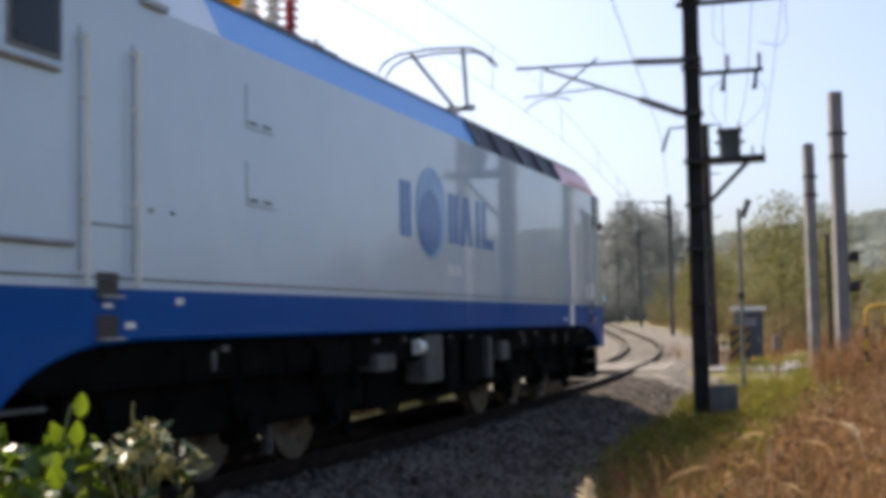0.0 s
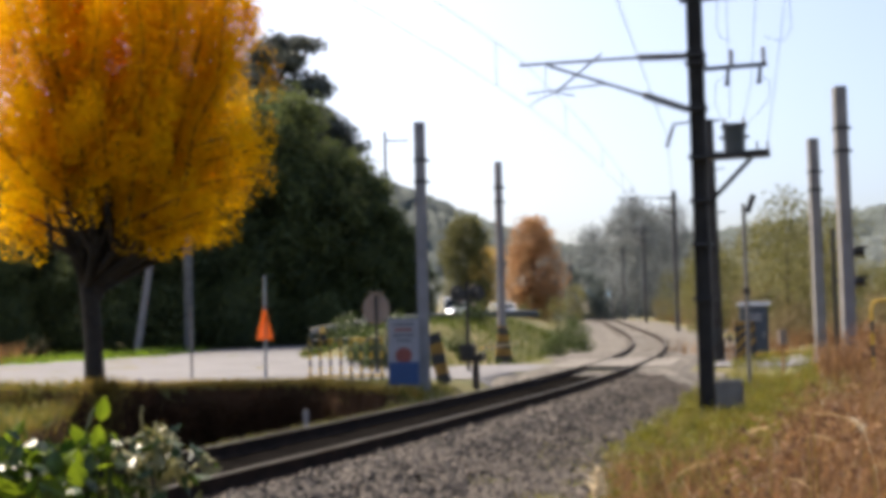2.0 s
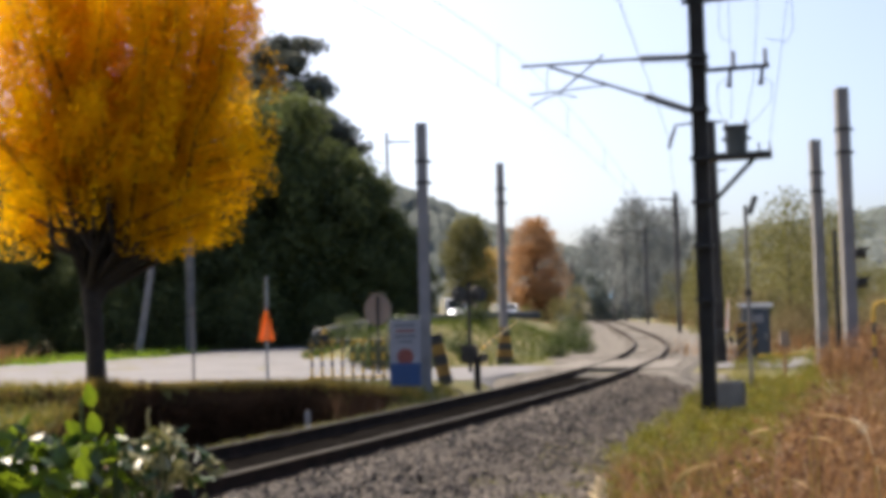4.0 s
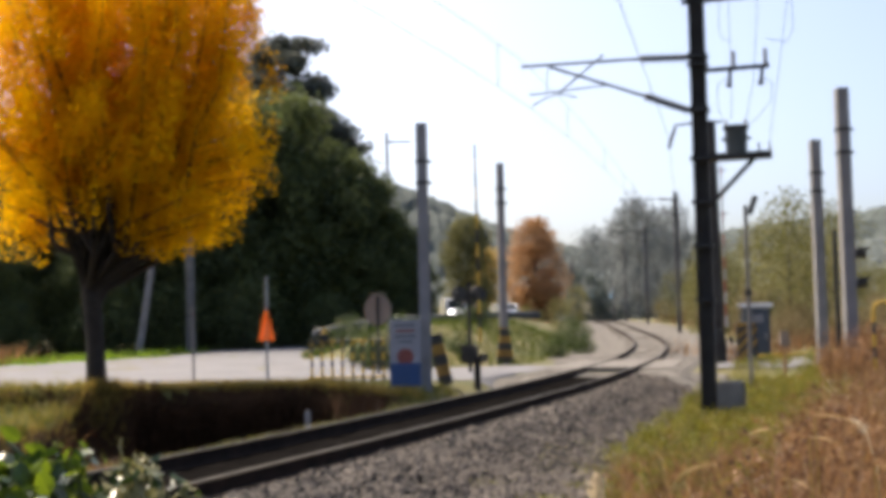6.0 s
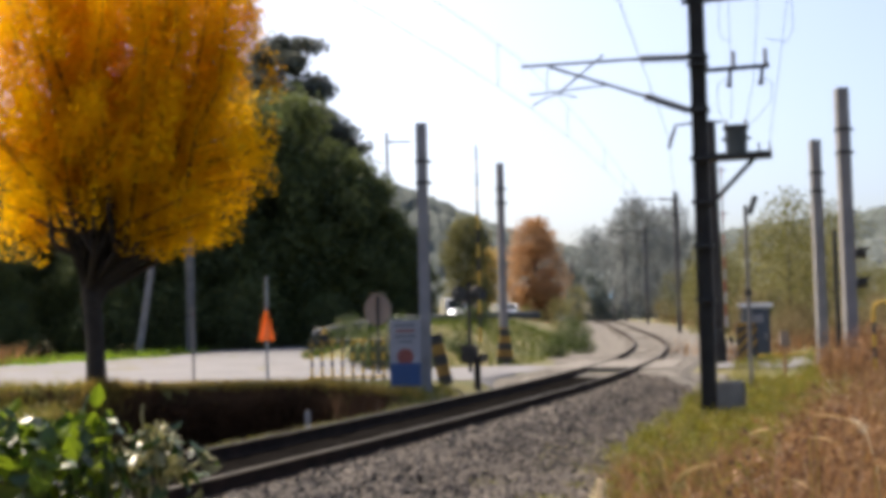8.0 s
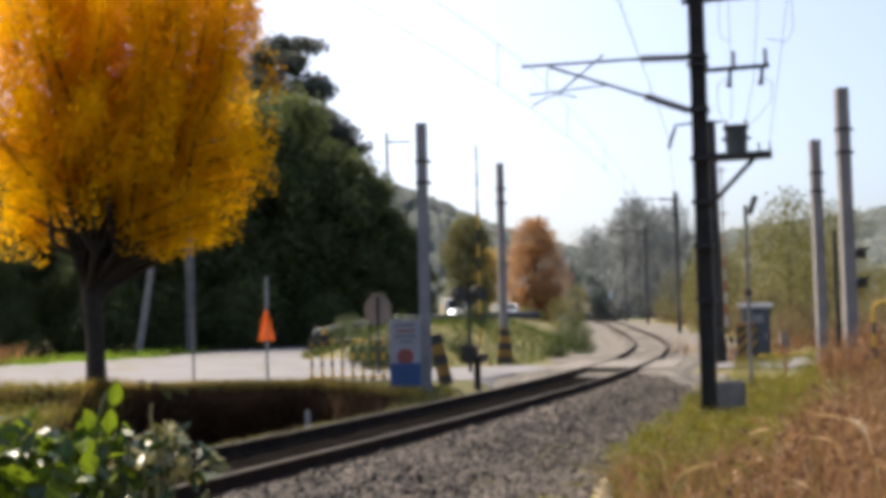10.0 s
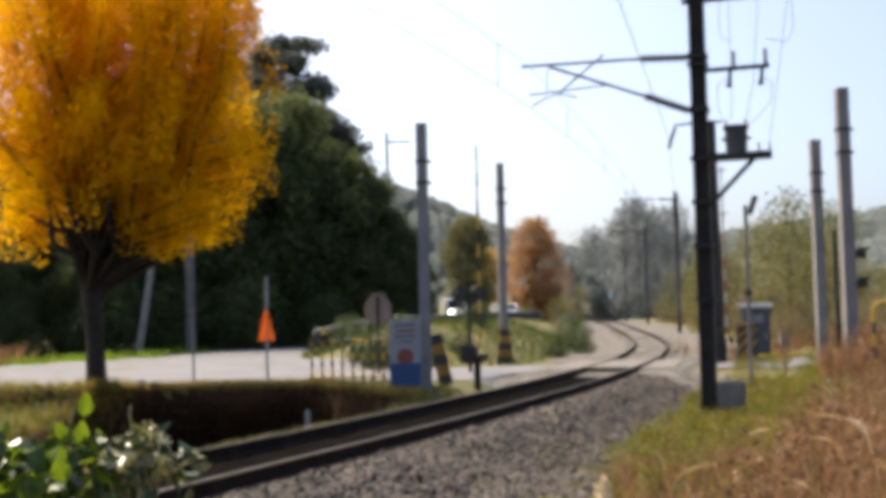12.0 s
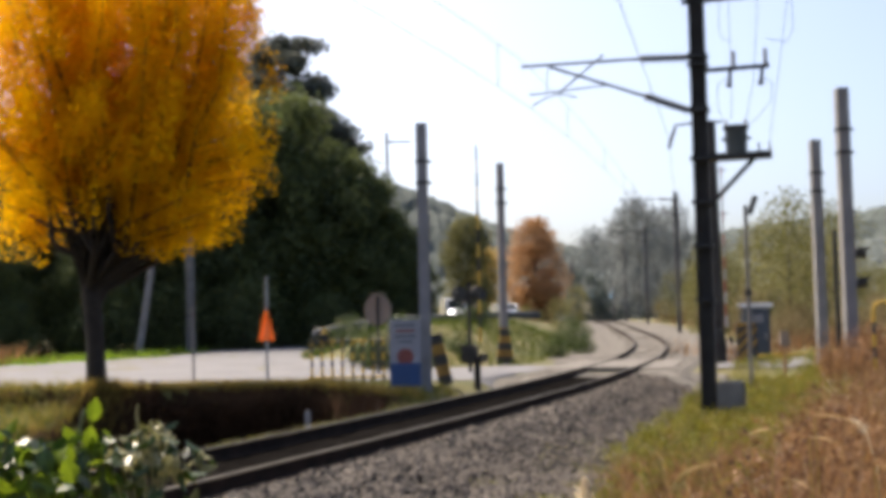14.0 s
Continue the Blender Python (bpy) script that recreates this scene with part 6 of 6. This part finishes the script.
# ---- foreground plants that sway ----


def leaf_mesh(bm, at, d, side, length, width, cup=0.15):
    at, d, side = Vector(at), Vector(d).normalized(), Vector(side).normalized()
    nrm = d.cross(side)
    rows = [(0.0, 0.05), (0.2, 0.75), (0.45, 1.0), (0.7, 0.75), (0.9, 0.3), (1.0, 0.0)]
    prev = None
    for t, w in rows:
        mid = at + d * length * t - nrm * length * 0.15 * t * t
        l = mid + side * width * 0.5 * w + nrm * width * cup * w
        r = mid - side * width * 0.5 * w + nrm * width * cup * w
        ring = [bm.verts.new(l), bm.verts.new(mid), bm.verts.new(r)]
        if prev:
            bm.faces.new((prev[0], prev[1], ring[1], ring[0]))
            bm.faces.new((prev[1], prev[2], ring[2], ring[1]))
        prev = ring


def creeper(at, height, seed):
    """Leafy creeper: low tangle of leaves with one tall shoot."""
    rng = np.random.default_rng(seed)
    root = thing("creeper_bush", Matrix.Translation(at), "leafy green creeper with one tall bright shoot", "bush")
    h = height
    bm = bmesh.new()
    for i in range(9):
        x, y = rng.uniform(-0.34, 0.1), rng.uniform(-0.15, 0.2)
        path(bm, [(x * 0.3, y * 0.3, 0), (x * 0.7, y, h * 0.5), (x, y, h * rng.uniform(0.78, 0.88))], 0.006, n=5)
    part("stem", bm, "leaf_mid", root)
    bm = bmesh.new()
    path(bm, [(0.0, 0, -h * 0.5), (-0.05, 0, -0.25), (-0.03, 0, 0), (0.02, 0, h * 0.11)], 0.005, n=5)
    shoot = part("shoot", bm, "leaf_mid", root, "tall bright young shoot")
    shoot.location = (0, 0, h * 0.86)
    for i, (dx, dz, L, tilt) in enumerate(((0.04, 0.0, 0.075, 0.15), (-0.015, -0.075, 0.075, -0.5), (0.02, -0.085, 0.078, 0.1), (0.0, -0.165, 0.075, -0.1), (-0.05, -0.10, 0.06, -0.5))):
        bm = bmesh.new()
        leaf_mesh(bm, (dx, 0.01 * i, h * 0.14 - 0.085 + dz), (tilt, 0.1, 1.0), (1, 0.25, -tilt), L, L * 0.6)
        part("leaf", bm, "leaf_bright", shoot)
    for i in range(560):
        x = -0.46 + 0.54 * rng.random()
        z = h - 0.165 - abs(rng.normal(0, 0.17)) - 0.5 * max(0, x) + 0.10 * max(0, -x - 0.12) + 0.03 * math.sin(x * 40)
        y = rng.normal(0, 0.15)
        bm = bmesh.new()
        d, side = Vector(rng.normal(0, 1, 3)), Vector(rng.normal(0, 1, 3))
        d.z -= 0.5
        d.normalize()
        side = (side - d * side.dot(d)).normalized()
        size = rng.uniform(0.045, 0.08)
        leaf_mesh(bm, (x, y, z), d, side, size, size * rng.uniform(0.5, 0.85))
        part("leaf", bm, "leaf_bright" if i % 4 == 0 else "leaf_mid", root)
    for x, z, tilt in ((-0.30, -0.13, -0.3), (-0.36, -0.11, 0.35), (-0.42, -0.15, -0.6), (-0.24, -0.17, 0.5)):
        bm = bmesh.new()
        leaf_mesh(bm, (x, -0.1, h + z - 0.03), (tilt, 0.1, 0.8), (0.8, 0.5, -tilt), 0.085, 0.05)
        part("leaf", bm, "leaf_bright", root)
    for i in range(46):
        x, z = rng.uniform(-0.46, 0.06), h - rng.uniform(0.17, 0.42)
        a = rng.normal(0, 0.8)
        bm = bmesh.new()
        size = rng.uniform(0.07, 0.10)
        leaf_mesh(bm, (x, -0.2 + rng.normal(0, 0.04), z + 0.04), (math.sin(a), rng.uniform(-0.3, 0.3), -math.cos(a)), (math.cos(a), rng.uniform(-0.9, 0.9), math.sin(a)), size, size * 0.66)
        part("leaf", bm, ("leaf_mid", "leaf_mid", "leaf_bright")[i % 3], root)
    return root, shoot


def dry_spray(at, height, seed):
    rng = np.random.default_rng(seed)
    root = thing("dry_vine", Matrix.Translation(at), "tangled drying vine with curled pale leaves", "bush")
    h = height
    bm = bmesh.new()
    for i in range(16):
        x = rng.normal(0, 0.085)
        y = rng.normal(0, 0.06)
        zt = h - 0.04 - abs(rng.normal(0, 0.07)) - abs(x) * 0.5
        path(bm, [(0, 0, 0), (x * 0.4, y, h * 0.72), (x * 0.9, y, zt - 0.03), (x, y, zt)], 0.0035, n=5)
    path(bm, [(-0.02, 0, h * 0.8), (-0.05, 0, h - 0.03), (-0.045, 0, h)], 0.003, n=5)
    part("stem", bm, "leaf_dry", root)
    for i in range(120):
        x = rng.normal(0.01, 0.085)
        z = h - 0.05 - abs(rng.normal(0, 0.11)) - abs(x) * 0.55
        y = rng.normal(0, 0.06)
        a = rng.uniform(0, 6.28)
        bm = bmesh.new()
        leaf_mesh(bm, (x, y, z), (math.cos(a) * 0.7, math.sin(a) * 0.4, rng.uniform(-1.4, 0.2)), (math.sin(a), -math.cos(a), rng.uniform(-1, 1)), rng.uniform(0.04, 0.08), rng.uniform(0.028, 0.048), cup=0.35)
        part("leaf", bm, "leaf_dry" if i % 2 else "leaf_mid", root)
    bm = bmesh.new()
    leaf_mesh(bm, (0.10, -0.02, h - 0.19), (1, 0, 0.45), (0, 1, 0.2), 0.085, 0.03, cup=0.3)
    part("leaf", bm, "leaf_dry", root, "pale curled leaf")
    return root


def plume(at, height, lean, label, big=1.0):
    """A reed with a feathery head."""
    root = thing("reed_plume", Matrix.Translation(at), label, "reed", "reeds")
    rng = np.random.default_rng(int(height * 100))
    bm = bmesh.new()
    path(bm, [(0, 0, 0), (lean * 0.15, 0, height * 0.6), (lean * 0.45, 0, height * 0.85)], 0.004, n=5)
    part("stalk", bm, "plume", root)
    V, F = [], []
    for i in range(int(140 * big)):
        t = rng.random()
        c = Vector((lean * (0.45 + 0.55 * t), rng.normal(0, 0.006), height * (0.85 + 0.15 * t * (1 - 0.5 * t))))
        d = Vector((rng.normal(0.5 * np.sign(lean), 0.5), rng.normal(0, 0.4), rng.normal(0.4, 0.4))).normalized() * 0.045 * big * (1.2 - t)
        w = Vector((-d.z, 0.3 * d.x, d.x)) * 0.10
        k = len(V)
        V += [c - w, c + w, c + d + w * 0.3, c + d - w * 0.3]
        F.append((k, k + 1, k + 2, k + 3))
    raw("head", [v[:] for v in V], F, "plume", root)
    return root


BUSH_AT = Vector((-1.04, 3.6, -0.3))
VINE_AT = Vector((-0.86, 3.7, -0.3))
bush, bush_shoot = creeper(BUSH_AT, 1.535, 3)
vine = dry_spray(VINE_AT, 1.47, 7)
WHITE_AT = Vector((0.50, 4.3, -0.4))
white_plume = plume(WHITE_AT, 1.42, 0.03, "white fluffy grass plume beside the verge", 1.0)
for x, y, h, ln in ((2.02, 5.6, 0.86, 0.16), (2.62, 7.4, 0.98, -0.2)):
    plume((x, y, float(ground_z(x, y))), h, ln, "pale arching reed plume in the dry weeds", 0.8)


def reed_leaf(at, height, reach, turn):
    """A dry reed: an upright stalk whose long pale leaf bends over."""
    root = thing("dry_reed", pose(at[0], at[1], at[2], 0, 0, turn), "dry straw-coloured reed with a bent-over leaf", "reed", "dry reeds")
    part("stalk", one(path, [(0, 0, 0), (0.01, 0, height * 0.6), (0, 0, height)], 0.004, n=5), "grass_gold", root)
    bm = bmesh.new()
    prev = None
    for k in range(9):
        t = k / 8
        w = 0.007 * math.sin(math.pi * min(1.0, 0.12 + 0.88 * t)) + 0.001
        c = Vector((reach * t, 0, height + abs(reach) * (0.12 * t - 0.42 * t * t)))
        ring = [bm.verts.new(c + Vector((0, -w, 0.5 * w))), bm.verts.new(c - Vector((0, 0, 0.3 * w))), bm.verts.new(c + Vector((0, w, 0.5 * w)))]
        if prev:
            bm.faces.new((prev[0], prev[1], ring[1], ring[0]))
            bm.faces.new((prev[1], prev[2], ring[2], ring[1]))
        prev = ring
    part("leaf", bm, "straw", root, "long pale dry leaf")


for x, y, top_z, reach, turn in ((1.80, 6.0, 0.90, 0.24, -8), (1.86, 6.3, 0.76, 0.18, 10), (1.75, 6.6, 0.78, 0.15, 170), (2.05, 5.9, 0.66, 0.16, -30),
                                 (1.62, 7.4, 0.50, -0.26, 5), (1.72, 6.2, 0.56, 0.14, -50)):
    gz = float(ground_z(x, y))
    reed_leaf((x, y, gz), top_z - gz, reach, turn)


def butterfly():
    root = thing("butterfly", Matrix.Translation((-0.9, 3.5, 1.0)), "small white butterfly in flight", "butterfly")
    part("body", one(rod, (0, -0.012, 0), (0, 0.012, 0), 0.0025, 0.002, n=8), "black", root)
    out = []
    for sx in (-1, 1):
        bm = bmesh.new()
        v = [bm.verts.new(p) for p in ((0, 0.008, 0), (sx * 0.022, 0.026, 0.001), (sx * 0.030, 0.014, 0.002), (sx * 0.018, -0.002, 0.001), (sx * 0.020, -0.018, 0), (sx * 0.008, -0.020, 0), (0, -0.006, 0))]
        bm.faces.new(v)
        w = part("wing", bm, "wing", root)
        out.append(w)
    return root, out


fly, fly_wings = butterfly()

# ---- what moves ----


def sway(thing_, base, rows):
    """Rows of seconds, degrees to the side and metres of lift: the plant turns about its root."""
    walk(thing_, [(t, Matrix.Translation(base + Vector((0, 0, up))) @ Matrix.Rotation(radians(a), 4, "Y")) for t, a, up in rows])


def motions():
    # the locomotive leaves at a steady 15.3 m/s
    rows = []
    for i in range(29):
        t = 0.5 * i
        rows.append((t, track_pose(15.75 - HALF - 15.3 * t, 0, 0)))
    walk(loco, rows)
    for w in wheels:
        base = w.location.copy()
        turns = []
        n = 420
        for i in range(n + 1):
            t = 14.0 * i / n
            turns.append((t, Matrix.Translation(base) @ Matrix.Rotation(15.3 * t / 0.54, 4, "X")))
        walk(w, turns)
    # the gate arms rise
    for arm, up in ((arm_left, [(0, 0), (3.5, 0), (4.0, 8), (4.6, 38), (5.3, 76), (5.5, 85), (5.7, 89), (6.0, 92), (6.5, 90), (14, 90)]),
                    (arm_right, [(0, 0), (3.4, 0), (3.9, 8), (4.5, 45), (5.1, 82), (5.4, 88), (6.0, 91), (6.5, 90), (14, 90)])):
        walk(arm, [(t, Matrix.Translation((0.1, 0, 1.05)) @ Matrix.Rotation(radians(a), 4, "X")) for t, a in up])
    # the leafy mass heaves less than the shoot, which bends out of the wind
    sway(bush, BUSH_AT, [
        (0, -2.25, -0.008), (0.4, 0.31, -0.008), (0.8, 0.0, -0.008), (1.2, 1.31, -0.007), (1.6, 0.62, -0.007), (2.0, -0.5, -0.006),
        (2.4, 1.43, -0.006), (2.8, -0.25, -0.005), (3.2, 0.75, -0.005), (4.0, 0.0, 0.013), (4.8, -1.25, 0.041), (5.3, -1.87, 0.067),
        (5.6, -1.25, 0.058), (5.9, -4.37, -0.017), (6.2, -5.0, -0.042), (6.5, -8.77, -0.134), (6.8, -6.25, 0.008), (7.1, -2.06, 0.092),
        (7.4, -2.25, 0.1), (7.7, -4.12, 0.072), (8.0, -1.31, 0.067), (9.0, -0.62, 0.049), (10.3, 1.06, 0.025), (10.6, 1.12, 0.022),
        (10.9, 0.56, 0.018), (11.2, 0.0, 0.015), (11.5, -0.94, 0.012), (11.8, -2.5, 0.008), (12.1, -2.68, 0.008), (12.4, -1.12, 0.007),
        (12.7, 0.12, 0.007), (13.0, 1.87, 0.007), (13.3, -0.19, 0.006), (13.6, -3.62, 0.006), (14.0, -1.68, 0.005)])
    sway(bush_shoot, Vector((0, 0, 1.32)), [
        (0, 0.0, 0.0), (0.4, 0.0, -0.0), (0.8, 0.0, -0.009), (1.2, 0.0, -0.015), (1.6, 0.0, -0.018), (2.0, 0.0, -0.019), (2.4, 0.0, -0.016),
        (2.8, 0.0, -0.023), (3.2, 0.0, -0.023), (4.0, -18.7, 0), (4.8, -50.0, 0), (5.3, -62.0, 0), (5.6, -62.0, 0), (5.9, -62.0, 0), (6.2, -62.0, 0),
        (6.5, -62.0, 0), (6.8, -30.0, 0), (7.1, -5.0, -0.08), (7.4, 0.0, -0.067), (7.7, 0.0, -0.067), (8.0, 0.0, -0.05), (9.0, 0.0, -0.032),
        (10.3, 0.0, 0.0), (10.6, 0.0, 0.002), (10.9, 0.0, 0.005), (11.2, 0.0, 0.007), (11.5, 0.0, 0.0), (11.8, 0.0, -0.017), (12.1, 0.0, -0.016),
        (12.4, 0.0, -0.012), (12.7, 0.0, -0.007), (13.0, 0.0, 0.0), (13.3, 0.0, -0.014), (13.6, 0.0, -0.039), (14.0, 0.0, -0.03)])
    sway(vine, VINE_AT, [
        (0, -0.67, 0.009), (0.4, 1.21, 0.003), (0.8, -0.54, 0.0), (1.2, 1.21, -0.003), (1.6, 0.13, 0.0), (2.0, -0.33, -0.009), (2.4, 1.21, -0.005),
        (2.8, -0.54, -0.009), (3.2, 0.54, -0.005), (4.2, 0.2, -0.017), (4.8, 0.87, -0.06), (5.3, 1.47, -0.088), (5.6, 0.33, -0.094),
        (5.9, -3.22, -0.094), (6.2, -2.54, -0.112), (6.5, -4.83, -0.143), (6.8, -4.56, -0.058), (7.1, -1.67, 0.003), (7.4, -2.41, 0.003),
        (7.7, -2.75, 0.0), (8.0, -0.47, 0.0), (10.3, 0.6, 0.0), (10.6, 0.54, 0.0), (10.9, 0.0, 0.0), (11.2, -0.33, 0.0), (11.5, -0.67, -0.003),
        (11.8, -2.14, 0.0), (12.1, -1.74, 0.0), (12.4, -1.27, 0.0), (12.7, -0.33, 0.0), (13.0, 0.8, 0.0), (13.3, -0.6, 0.0), (13.6, -2.75, -0.003),
        (14.0, -1.07, 0.0)])
    sway(white_plume, WHITE_AT, [
        (0, -0.64, -0.076), (0.2, 0.0, -0.036), (0.5, 1.77, 0.044), (0.7, 1.45, 0.024), (0.9, 1.29, 0.034), (1.3, -0.4, -0.016), (2, 0.0, -0.046),
        (3, -0.16, -0.076), (5.3, 0.0, -0.076), (6.5, -0.81, -0.056), (7.5, 0.0, -0.076), (9, 0.0, -0.096), (11, 1.21, -0.076), (12.5, 0.0, -0.076),
        (14, -2.42, -0.076)])
    # the butterfly: past the bush, away, and back across the tree
    tr = [(0, -3.2, 4.2, 0.6), (4.6, -1.6, 3.9, 0.8), (5.3, -0.92, 3.5, 1.12), (5.6, -0.885, 3.5, 1.06), (5.9, -1.02, 3.5, 1.02), (6.2, -1.25, 3.45, 0.85), (7.0, -2.4, 3.6, 0.6), (11.6, -4.0, 5.5, 1.6),
          (12.4, -1.75, 5.5, 2.25), (12.5, -0.98, 5.5, 2.36), (12.6, -2.3, 5.5, 3.0), (12.8, -3.6, 5.5, 2.4), (14, -5.0, 5.5, 1.5)]
    walk(fly, [(t, Matrix.Translation((x, y, z)) @ Matrix.Rotation(0.6 * math.sin(3 * t), 4, "Z") @ Matrix.Rotation(radians(35), 4, "X")) for t, x, y, z in tr])
    for i, w in enumerate(fly_wings):
        sg = 1 if i else -1
        walk(w, [(0.1 * k, Matrix.Rotation(-sg * radians(30 + 30 * (1 if k % 2 else -1)), 4, "Y")) for k in range(141)])


motions()
